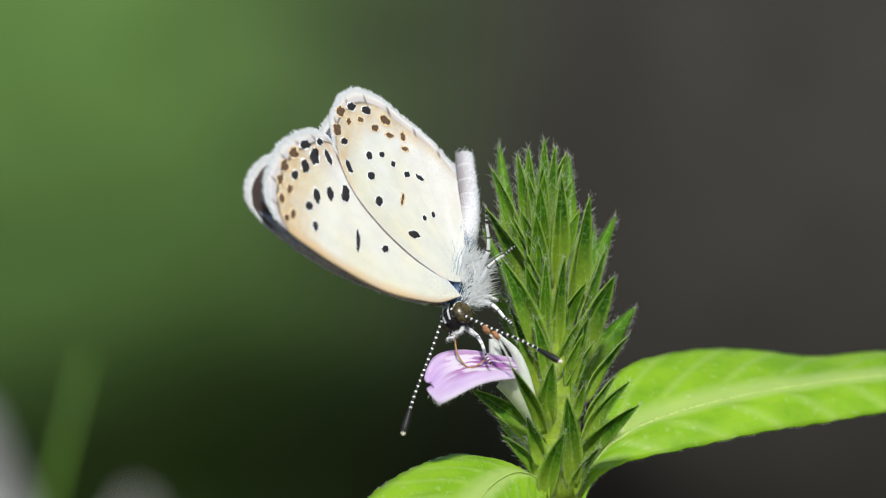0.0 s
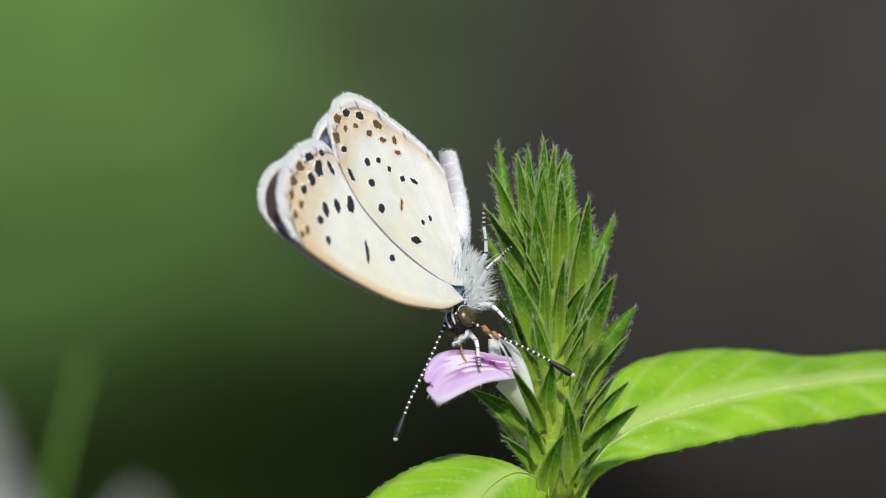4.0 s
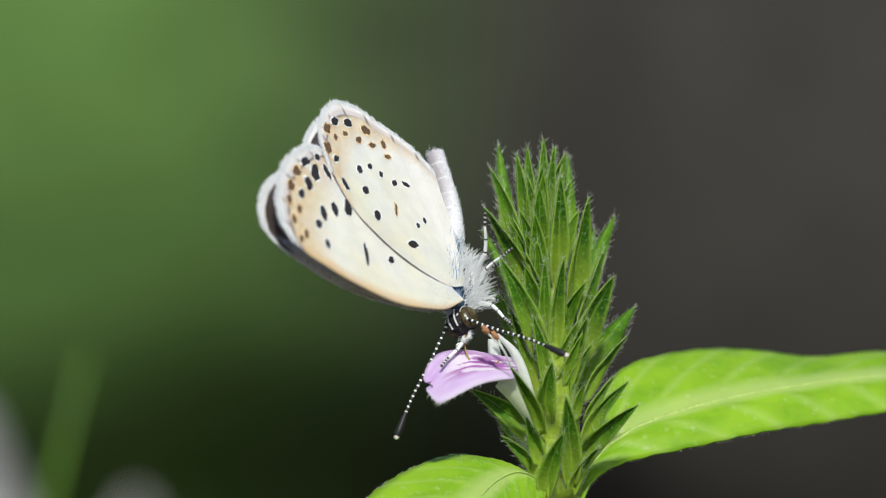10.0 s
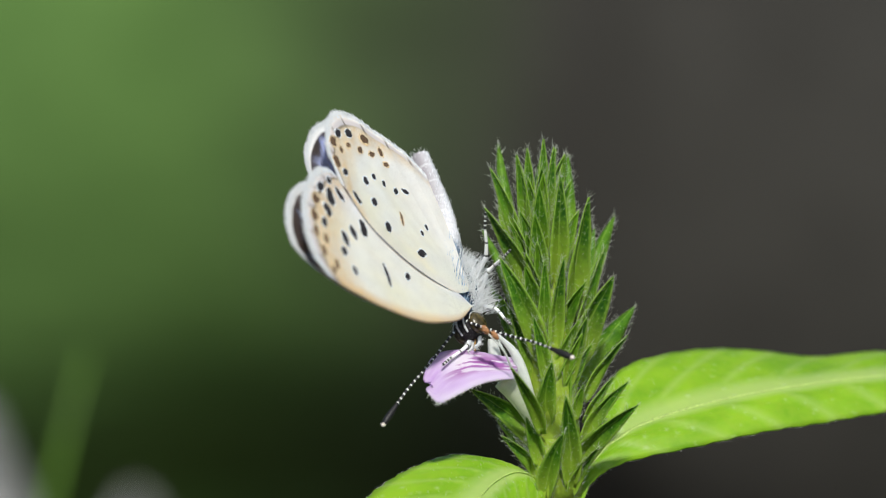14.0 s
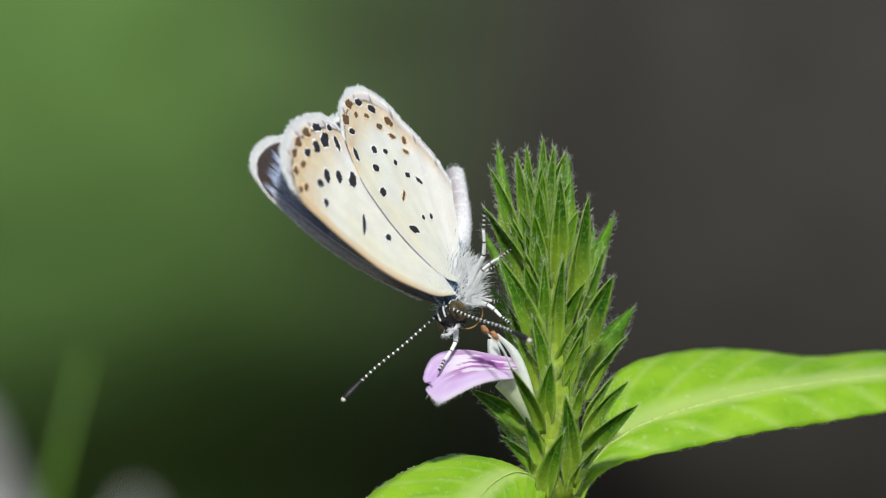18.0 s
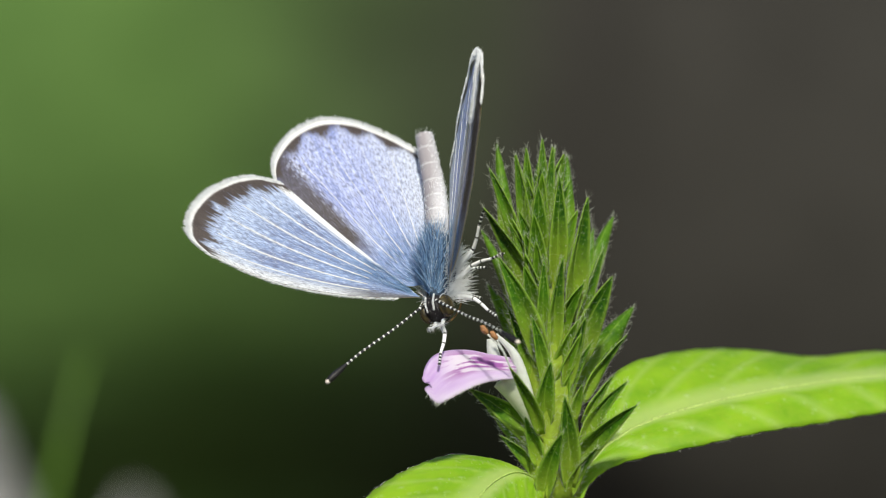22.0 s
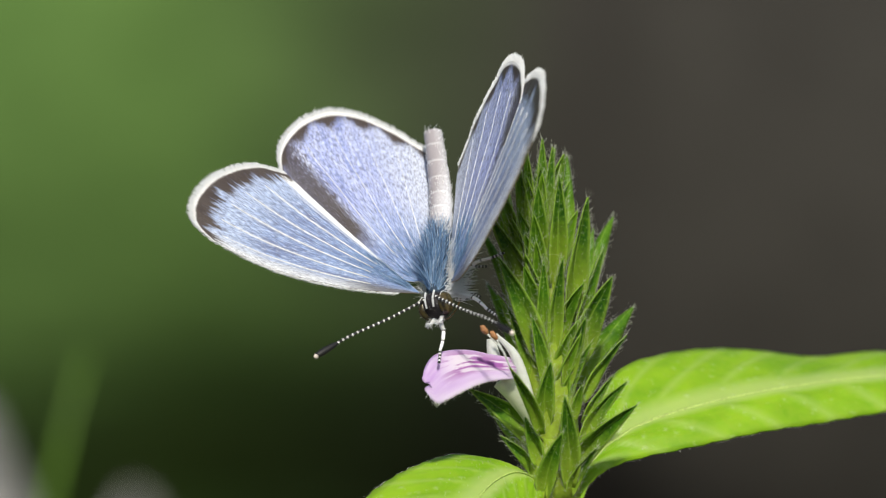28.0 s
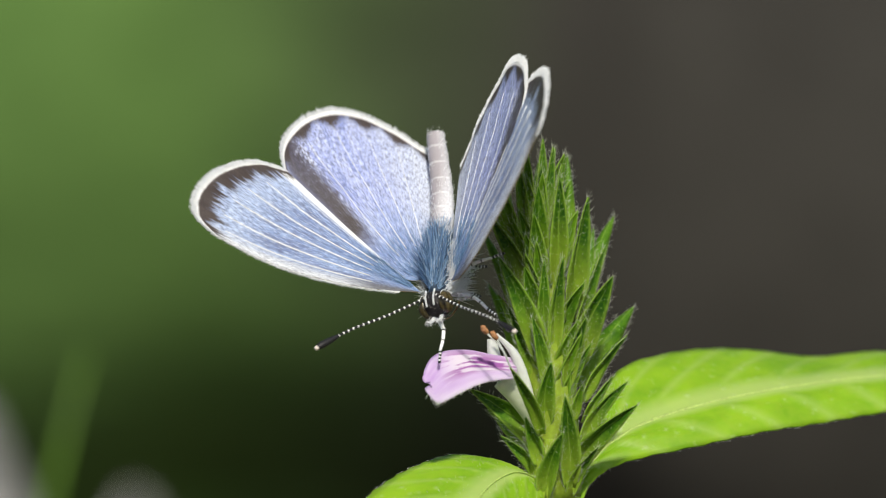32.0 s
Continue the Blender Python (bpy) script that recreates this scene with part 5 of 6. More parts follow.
    walk(far_antenna, [
        (0, limb_pose((24, -12, -60), (160.2, 1, 23.3))), (1, limb_pose((24, -12, -60), (145.2, -32.4, -0.6))), (2, limb_pose((24, -12, -60), (144.8, -41.2, 14.8))),
        (3, limb_pose((24, -12, -60), (152.1, -7.2, 9.7))), (6, limb_pose((24, -12, -60), (142, -12.7, -2.4))), (7, limb_pose((24, -12, -60), (148.7, -28.3, -0.5))),
        (8, limb_pose((24, -12, -60), (147.1, -28.5, 5.6))), (9, limb_pose((24, -12, -60), (145, -34, 12.1))), (10, limb_pose((24, -12, -60), (150, -14.2, 10.8))),
        (11, limb_pose((24, -12, -60), (144.8, -28, 13.5))), (12, limb_pose((24, -12, -60), (144.6, -28.7, 6.9))), (13, limb_pose((24, -12, -60), (145.3, -30.7, 8.3))),
        (14, limb_pose((24, -12, -60), (142.8, -33.7, 13.1))), (17, limb_pose((24, -12, -60), (138.5, -19.2, 12.9))), (18, limb_pose((24, -12, -60), (137.7, -21.8, 14.4))),
        (19, limb_pose((24, -12, -60), (139.8, -24.3, 13.2))), (20, limb_pose((24, -12, -60), (147.1, -18.3, -11.3))), (21, limb_pose((24, -12, -60), (143.9, -26.6, -5.1))),
        (22, limb_pose((24, -12, -60), (144, -31, 0))), (23, limb_pose((24, -12, -60), (142.4, -32.4, 1.2))), (24, limb_pose((24, -12, -60), (141.8, -33.6, 1.7))),
        (25, limb_pose((24, -12, -60), (141.5, -34.5, 2))), (28, limb_pose((24, -12, -60), (141.8, -37.5, 2.3))), (29, limb_pose((24, -12, -60), (142.6, -37.8, 5.3))),
        (30, limb_pose((24, -12, -60), (141, -38.7, 4))), (31, limb_pose((24, -12, -60), (141.5, -38, 4.4))), (32, limb_pose((24, -12, -60), (141.8, -37.4, 5.1))),
    ])
    walk(near_antenna, [
        (0, limb_pose((24, 12, -60), (-136.3, -40.3, 81.1))), (1, limb_pose((24, 12, -60), (-156.8, -44.5, 84.1))), (2, limb_pose((24, 12, -60), (-166.2, -46.6, 84.8))),
        (3, limb_pose((24, 12, -60), (-130.3, -39.4, 94.4))), (6, limb_pose((24, 12, -60), (-145.9, -39.1, 71.5))), (7, limb_pose((24, 12, -60), (-159.7, -47.5, 78.4))),
        (8, limb_pose((24, 12, -60), (-154, -45, 89.4))), (9, limb_pose((24, 12, -60), (-141.5, -47.4, 98.1))), (10, limb_pose((24, 12, -60), (-149.9, -43.3, 80.3))),
        (11, limb_pose((24, 12, -60), (-150.8, -45.3, 69.7))), (12, limb_pose((24, 12, -60), (-160.5, -44.9, 77))), (13, limb_pose((24, 12, -60), (-161.9, -44.6, 80.4))),
        (14, limb_pose((24, 12, -60), (-163, -44.8, 79.4))), (17, limb_pose((24, 12, -60), (-147.3, -34.2, 67.4))), (18, limb_pose((24, 12, -60), (-147.6, -35.1, 62.9))),
        (19, limb_pose((24, 12, -60), (-145.4, -35.9, 58.9))), (20, limb_pose((24, 12, -60), (-136.3, -34.7, 80.5))), (21, limb_pose((24, 12, -60), (-149.7, -36.6, 55.7))),
        (22, limb_pose((24, 12, -60), (-151.5, -40.2, 50.2))), (23, limb_pose((24, 12, -60), (-151.7, -40, 47.9))), (24, limb_pose((24, 12, -60), (-150.5, -39.8, 45.2))),
        (25, limb_pose((24, 12, -60), (-150.4, -40.6, 45.1))), (28, limb_pose((24, 12, -60), (-149.7, -41.7, 41.3))), (29, limb_pose((24, 12, -60), (-149.9, -41.2, 41.6))),
        (30, limb_pose((24, 12, -60), (-149.5, -41.3, 40.5))), (31, limb_pose((24, 12, -60), (-148.7, -40.8, 39.7))), (32, limb_pose((24, 12, -60), (-147.8, -40.1, 39.7))),
    ])
    walk(near_mid_leg, [
        (0, limb_pose((-26, 20, 2), (-66.1, -62.9, -22.1))), (0.5, limb_pose((-26, 20, 2), (-37.8, -73.7, -61.1))), (1, limb_pose((-26, 20, 2), (-14.3, -77.6, -87.4))),
        (1.5, limb_pose((-26, 20, 2), (-14.2, -76.8, -87.4))), (2, limb_pose((-26, 20, 2), (6.6, -74.7, -107.6))), (2.5, limb_pose((-26, 20, 2), (-49.8, -69.4, -43))),
        (3, limb_pose((-26, 20, 2), (-62.9, -56, -20.2))), (3.5, limb_pose((-26, 20, 2), (-64.7, -63.4, -26.8))), (5.5, limb_pose((-26, 20, 2), (-33.5, -76.1, -61.8))),
        (6, limb_pose((-26, 20, 2), (-74.3, -67.5, -18.6))), (6.5, limb_pose((-26, 20, 2), (-57.6, -76.2, -40.7))), (7, limb_pose((-26, 20, 2), (-22.9, -77.9, -76.4))),
        (7.5, limb_pose((-26, 20, 2), (-10.7, -79.6, -89.7))), (8, limb_pose((-26, 20, 2), (-11, -79.6, -89.4))), (8.5, limb_pose((-26, 20, 2), (5.8, -78.1, -105.9))),
        (9, limb_pose((-26, 20, 2), (-15.9, -78.9, -82.8))), (9.5, limb_pose((-26, 20, 2), (-24.7, -78.3, -73.5))), (10, limb_pose((-26, 20, 2), (-58.6, -74.9, -35.3))),
        (10.5, limb_pose((-26, 20, 2), (-68, -72.4, -27))), (11, limb_pose((-26, 20, 2), (-64.9, -68.3, -25.2))), (11.5, limb_pose((-26, 20, 2), (-42.6, -79.6, -57.7))),
        (12, limb_pose((-26, 20, 2), (-28.7, -80.6, -73.7))), (12.5, limb_pose((-26, 20, 2), (-8.9, -79.8, -94.7))), (13, limb_pose((-26, 20, 2), (-8.4, -79.6, -94.8))),
        (13.5, limb_pose((-26, 20, 2), (-9.6, -80.2, -93.8))), (14, limb_pose((-26, 20, 2), (-8.4, -80, -95))), (14.5, limb_pose((-26, 20, 2), (-10.2, -80.4, -91.3))),
        (16.5, limb_pose((-26, 20, 2), (-80.1, -59.7, -9.7))), (17, limb_pose((-26, 20, 2), (-81.6, -60.4, -7.6))), (17.5, limb_pose((-26, 20, 2), (-79.3, -59.6, -9.8))),
        (18, limb_pose((-26, 20, 2), (-81.8, -59.2, -9.3))), (18.5, limb_pose((-26, 20, 2), (-81.3, -58.4, -10.7))), (19, limb_pose((-26, 20, 2), (-78.2, -57.7, -15))),
        (19.5, limb_pose((-26, 20, 2), (-73.7, -60.6, -19.2))), (20, limb_pose((-26, 20, 2), (-73.6, -59.8, -22))), (20.5, limb_pose((-26, 20, 2), (-74.5, -58.2, -18.1))),
        (21, limb_pose((-26, 20, 2), (-82.9, -62.1, -15))), (21.5, limb_pose((-26, 20, 2), (-84.1, -62.7, -13.1))), (22, limb_pose((-26, 20, 2), (-83.6, -62.5, -14.3))),
        (22.5, limb_pose((-26, 20, 2), (-85.4, -62, -13.2))), (23, limb_pose((-26, 20, 2), (-85.5, -61.6, -13.2))), (23.5, limb_pose((-26, 20, 2), (-86.4, -60.4, -13.1))),
        (24, limb_pose((-26, 20, 2), (-86.3, -60.8, -14.3))), (24.5, limb_pose((-26, 20, 2), (-85.5, -60.6, -15.4))), (25, limb_pose((-26, 20, 2), (-85, -60.9, -15.2))),
        (25.5, limb_pose((-26, 20, 2), (-82.5, -60.1, -16.8))), (27.5, limb_pose((-26, 20, 2), (-83.8, -60.6, -18.4))), (28, limb_pose((-26, 20, 2), (-83.6, -60.4, -17.8))),
        (28.5, limb_pose((-26, 20, 2), (-83.7, -60.2, -18))), (29, limb_pose((-26, 20, 2), (-84.7, -60.3, -16.6))), (29.5, limb_pose((-26, 20, 2), (-84, -60, -17.1))),
        (30, limb_pose((-26, 20, 2), (-84.3, -60.5, -18.2))), (30.5, limb_pose((-26, 20, 2), (-84.1, -59.5, -17.9))), (31, limb_pose((-26, 20, 2), (-84.7, -59.8, -18.5))),
        (31.5, limb_pose((-26, 20, 2), (-84.7, -59.7, -18.2))), (32, limb_pose((-26, 20, 2), (-85.8, -59.1, -17.1))),
    ])
    walk(near_hind_leg, [
        (0, limb_pose((-26, 20, 30), (61.2, -5.1, 155.4))), (0.5, limb_pose((-26, 20, 30), (55.6, 3.5, 147.8))), (1, limb_pose((-26, 20, 30), (54.8, 9.2, 146.2))),
        (1.5, limb_pose((-26, 20, 30), (54.8, 10, 146.5))), (2, limb_pose((-26, 20, 30), (50.6, 12.1, 146.3))), (2.5, limb_pose((-26, 20, 30), (57.5, 2.2, 153.1))),
        (3, limb_pose((-26, 20, 30), (59.1, -7, 158.7))), (3.5, limb_pose((-26, 20, 30), (61.2, -3.6, 153.2))), (5.5, limb_pose((-26, 20, 30), (55.4, 8.6, 151))),
        (6, limb_pose((-26, 20, 30), (65.4, -0.1, 153.6))), (6.5, limb_pose((-26, 20, 30), (61.2, 6.1, 149.4))), (7, limb_pose((-26, 20, 30), (55.2, 9.2, 147.8))),
        (7.5, limb_pose((-26, 20, 30), (55.1, 12.2, 147.3))), (8, limb_pose((-26, 20, 30), (55.1, 12.3, 147.3))), (8.5, limb_pose((-26, 20, 30), (52.4, 14.1, 147.1))),
        (9, limb_pose((-26, 20, 30), (55.2, 11.9, 148.7))), (9.5, limb_pose((-26, 20, 30), (55.8, 10.9, 149.1))), (10, limb_pose((-26, 20, 30), (60.3, 6.3, 152.8))),
        (10.5, limb_pose((-26, 20, 30), (63.2, 3.4, 152.2))), (11, limb_pose((-26, 20, 30), (61, 1.3, 154.9))), (11.5, limb_pose((-26, 20, 30), (59.2, 9.5, 147.7))),
        (12, limb_pose((-26, 20, 30), (58.5, 10.6, 146.2))), (12.5, limb_pose((-26, 20, 30), (56.3, 12.7, 144.8))), (13, limb_pose((-26, 20, 30), (56.2, 13.1, 145.2))),
        (13.5, limb_pose((-26, 20, 30), (57, 13, 145.4))), (14, limb_pose((-26, 20, 30), (56.7, 13.3, 145.4))), (14.5, limb_pose((-26, 20, 30), (56.8, 13.5, 146.7))),
        (16.5, limb_pose((-26, 20, 30), (69.1, -3.6, 155.8))), (17, limb_pose((-26, 20, 30), (69.4, -3, 156.4))), (17.5, limb_pose((-26, 20, 30), (68.4, -4.2, 155.9))),
        (18, limb_pose((-26, 20, 30), (69.8, -4.7, 154.4))), (18.5, limb_pose((-26, 20, 30), (69.8, -5.3, 153.2))), (19, limb_pose((-26, 20, 30), (68.3, -6, 151.6))),
        (19.5, limb_pose((-26, 20, 30), (64, -4.7, 152.9))), (20, limb_pose((-26, 20, 30), (64.3, -5.2, 150.4))), (20.5, limb_pose((-26, 20, 30), (64.4, -6, 152.9))),
        (21, limb_pose((-26, 20, 30), (67.8, -1.9, 149.5))), (21.5, limb_pose((-26, 20, 30), (68, -1.4, 150.4))), (22, limb_pose((-26, 20, 30), (67.9, -1.6, 149.7))),
        (22.5, limb_pose((-26, 20, 30), (69, -2.2, 149.3))), (23, limb_pose((-26, 20, 30), (69.2, -2.3, 149.2))), (23.5, limb_pose((-26, 20, 30), (70, -3.2, 148.2))),
        (24, limb_pose((-26, 20, 30), (69.8, -3.6, 147.2))), (24.5, limb_pose((-26, 20, 30), (69.5, -4.4, 147))), (25, limb_pose((-26, 20, 30), (69.3, -4.3, 147.8))),
        (25.5, limb_pose((-26, 20, 30), (68.4, -6.1, 148.1))), (27.5, limb_pose((-26, 20, 30), (68.6, -5.3, 145.2))), (28, limb_pose((-26, 20, 30), (68.5, -5.3, 145.9))),
        (28.5, limb_pose((-26, 20, 30), (68.7, -5.5, 145.7))), (29, limb_pose((-26, 20, 30), (69, -4.9, 146.1))), (29.5, limb_pose((-26, 20, 30), (68.8, -5.9, 146.5))),
        (30, limb_pose((-26, 20, 30), (69, -6.1, 145.2))), (30.5, limb_pose((-26, 20, 30), (69.2, -6.6, 145.2))), (31, limb_pose((-26, 20, 30), (69.4, -6.4, 144.3))),
        (31.5, limb_pose((-26, 20, 30), (69.4, -6.5, 144.5))), (32, limb_pose((-26, 20, 30), (70.2, -6.8, 144.5))),
    ])
    walk(near_fore_leg, [
        (0, limb_pose((-24, 22, -28), (-148.2, -34, 76.5))), (0.5, limb_pose((-24, 22, -28), (-166.9, -39.4, 70.3))), (1, limb_pose((-24, 22, -28), (-176.3, -40.6, 70.4))),
        (1.5, limb_pose((-24, 22, -28), (-177.5, -42.4, 71.5))), (2, limb_pose((-24, 22, -28), (178.6, -46.1, 72.7))), (2.5, limb_pose((-24, 22, -28), (-159.2, -40.1, 73.8))),
        (3, limb_pose((-24, 22, -28), (-138, -40.2, 74.2))), (3.5, limb_pose((-24, 22, -28), (-148.1, -36.6, 71.7))), (5.5, limb_pose((-24, 22, -28), (-169.4, -41, 74.3))),
        (6, limb_pose((-24, 22, -28), (-153.1, -31.7, 73.4))), (6.5, limb_pose((-24, 22, -28), (-165.6, -35.1, 71.1))), (7, limb_pose((-24, 22, -28), (-172.3, -40.5, 70.8))),
        (7.5, limb_pose((-24, 22, -28), (-177.8, -40.3, 72.3))), (8, limb_pose((-24, 22, -28), (-178.1, -40.3, 72.5))), (8.5, limb_pose((-24, 22, -28), (178.9, -42.9, 73.4))),
        (9, limb_pose((-24, 22, -28), (-176, -40.9, 73.2))), (9.5, limb_pose((-24, 22, -28), (-173.9, -40.8, 73.2))), (10, limb_pose((-24, 22, -28), (-164.1, -36, 75))),
        (10.5, limb_pose((-24, 22, -28), (-160.4, -33.1, 73.4))), (11, limb_pose((-24, 22, -28), (-155, -36.1, 75.9))), (11.5, limb_pose((-24, 22, -28), (-171.6, -37, 70.6))),
        (12, limb_pose((-24, 22, -28), (-175.1, -37.9, 69.8))), (12.5, limb_pose((-24, 22, -28), (-178.3, -41.8, 69.3))), (13, limb_pose((-24, 22, -28), (-178.6, -42.3, 70.1))),
        (13.5, limb_pose((-24, 22, -28), (-178.8, -41.2, 70))), (14, limb_pose((-24, 22, -28), (-179.1, -41.5, 70.2))), (14.5, limb_pose((-24, 22, -28), (-178.1, -41.1, 71.3))),
        (16.5, limb_pose((-24, 22, -28), (-142.3, -31.1, 72.6))), (17, limb_pose((-24, 22, -28), (-144, -30, 74.3))), (17.5, limb_pose((-24, 22, -28), (-142.7, -30.8, 73.8))),
        (18, limb_pose((-24, 22, -28), (-142.5, -29.6, 72.5))), (18.5, limb_pose((-24, 22, -28), (-141.1, -30.3, 70.2))), (19, limb_pose((-24, 22, -28), (-139.5, -32.8, 67))),
        (19.5, limb_pose((-24, 22, -28), (-139.2, -40.5, 61.3))), (20, limb_pose((-24, 22, -28), (-138.2, -41.2, 57.8))), (20.5, limb_pose((-24, 22, -28), (-135.2, -41.1, 58.8))),
        (21, limb_pose((-24, 22, -28), (-143.6, -38.7, 59.5))), (21.5, limb_pose((-24, 22, -28), (-144.1, -38.3, 60.4))), (22, limb_pose((-24, 22, -28), (-143.4, -38.9, 59))),
        (22.5, limb_pose((-24, 22, -28), (-143, -38.1, 58.2))), (23, limb_pose((-24, 22, -28), (-142.7, -38, 58))), (23.5, limb_pose((-24, 22, -28), (-140.9, -37.4, 56.3))),
        (24, limb_pose((-24, 22, -28), (-141.7, -37.3, 55.8))), (24.5, limb_pose((-24, 22, -28), (-141.4, -37.6, 55.3))), (25, limb_pose((-24, 22, -28), (-141.6, -38.1, 56))),
        (25.5, limb_pose((-24, 22, -28), (-137.7, -39, 53.5))), (27.5, limb_pose((-24, 22, -28), (-140.7, -38.5, 53.1))), (28, limb_pose((-24, 22, -28), (-140.4, -38.5, 53.8))),
        (28.5, limb_pose((-24, 22, -28), (-140.1, -38.4, 53.4))), (29, limb_pose((-24, 22, -28), (-140.6, -38.2, 54.1))), (29.5, limb_pose((-24, 22, -28), (-139.5, -38.4, 53.5))),
        (30, limb_pose((-24, 22, -28), (-140, -38.4, 52.4))), (30.5, limb_pose((-24, 22, -28), (-138.8, -37.8, 52.4))), (31, limb_pose((-24, 22, -28), (-139.5, -37.5, 51.8))),
        (31.5, limb_pose((-24, 22, -28), (-139.4, -37.4, 52.1))), (32, limb_pose((-24, 22, -28), (-138.7, -36.8, 51.8))),
    ])
    walk(far_fore_leg, [
        (0, limb_pose((-14, -10, -66), (172.1, -29.6, 142.1))), (0.5, limb_pose((-14, -10, -66), (154.4, -12.4, 138.8))), (1, limb_pose((-14, -10, -66), (148.7, -3.1, 135.4))),
        (1.5, limb_pose((-14, -10, -66), (146.8, -2, 135.9))), (2, limb_pose((-14, -10, -66), (140.6, 0.1, 135.7))), (2.5, limb_pose((-14, -10, -66), (157.6, -18.7, 144.1))),
        (3, limb_pose((-14, -10, -66), (170.9, -40.4, 145.1))), (3.5, limb_pose((-14, -10, -66), (169.4, -30.6, 140.5))), (5.5, limb_pose((-14, -10, -66), (143.7, 25.6, 116.5))),
        (6, limb_pose((-14, -10, -66), (166.9, 23.2, 129.7))), (6.5, limb_pose((-14, -10, -66), (153.2, 28.5, 119))), (7, limb_pose((-14, -10, -66), (142.4, 26.2, 113))),
        (7.5, limb_pose((-14, -10, -66), (137.8, 29.5, 109.3))), (8, limb_pose((-14, -10, -66), (137.5, 30, 109.1))), (8.5, limb_pose((-14, -10, -66), (133.3, 27.9, 107.1))),
        (9, limb_pose((-14, -10, -66), (138.5, 29, 110.9))), (9.5, limb_pose((-14, -10, -66), (140.3, 28.4, 112.2))), (10, limb_pose((-14, -10, -66), (153.4, 26.7, 122.1))),
        (10.5, limb_pose((-14, -10, -66), (159.4, 27.5, 125.1))), (11, limb_pose((-14, -10, -66), (161.1, 20.4, 128.9))), (11.5, limb_pose((-14, -10, -66), (146.6, 29.8, 113.8))),
        (12, limb_pose((-14, -10, -66), (142.7, 31.6, 110.3))), (12.5, limb_pose((-14, -10, -66), (136.8, 30.6, 105.8))), (13, limb_pose((-14, -10, -66), (136.1, 30.5, 105.6))),
        (13.5, limb_pose((-14, -10, -66), (136.4, 31.9, 105.7))), (14, limb_pose((-14, -10, -66), (135.9, 31.8, 105.5))), (14.5, limb_pose((-14, -10, -66), (136.8, 31, 107))),
        (16.5, limb_pose((-14, -10, -66), (177, 15.9, 134.8))), (17, limb_pose((-14, -10, -66), (177.1, 17.1, 135.3))), (17.5, limb_pose((-14, -10, -66), (176.8, 15.3, 135.3))),
        (18, limb_pose((-14, -10, -66), (179.1, 15.3, 134.7))), (18.5, limb_pose((-14, -10, -66), (179.7, 13.3, 133.3))), (19, limb_pose((-14, -10, -66), (178.1, 9.7, 130.8))),
        (19.5, limb_pose((-14, -10, -66), (171.4, -0.8, 124.8))), (20, limb_pose((-14, -10, -66), (172, -2, 122.6))), (20.5, limb_pose((-14, -10, -66), (174.4, -7.1, 123.2))),
        (21, limb_pose((-14, -10, -66), (174, -0.5, 119.3))), (21.5, limb_pose((-14, -10, -66), (173.8, -0.6, 119.3))), (22, limb_pose((-14, -10, -66), (173.9, -1.6, 118.6))),
        (22.5, limb_pose((-14, -10, -66), (175.5, -2, 117.8))), (23, limb_pose((-14, -10, -66), (175.9, -2.4, 117.6))), (23.5, limb_pose((-14, -10, -66), (178, -4.1, 116.5))),
        (24, limb_pose((-14, -10, -66), (177.6, -3.2, 116.1))), (24.5, limb_pose((-14, -10, -66), (177.5, -3, 116.3))), (25, limb_pose((-14, -10, -66), (176.8, -3.1, 116.8))),
        (25.5, limb_pose((-14, -10, -66), (177.3, -7, 116.8))), (27.5, limb_pose((-14, -10, -66), (177, -4.8, 114.6))), (28, limb_pose((-14, -10, -66), (177.1, -5.4, 115.1))),
        (28.5, limb_pose((-14, -10, -66), (177.3, -5.4, 115))), (29, limb_pose((-14, -10, -66), (177.6, -5.3, 115))), (29.5, limb_pose((-14, -10, -66), (177.7, -6.2, 115.2))),
        (30, limb_pose((-14, -10, -66), (177.5, -5.1, 114.6))), (30.5, limb_pose((-14, -10, -66), (178.8, -6, 114.7))), (31, limb_pose((-14, -10, -66), (178.7, -5.2, 114.1))),
        (31.5, limb_pose((-14, -10, -66), (178.9, -5.3, 114.4))), (32, limb_pose((-14, -10, -66), (-179.8, -5.9, 113.9))),
    ])
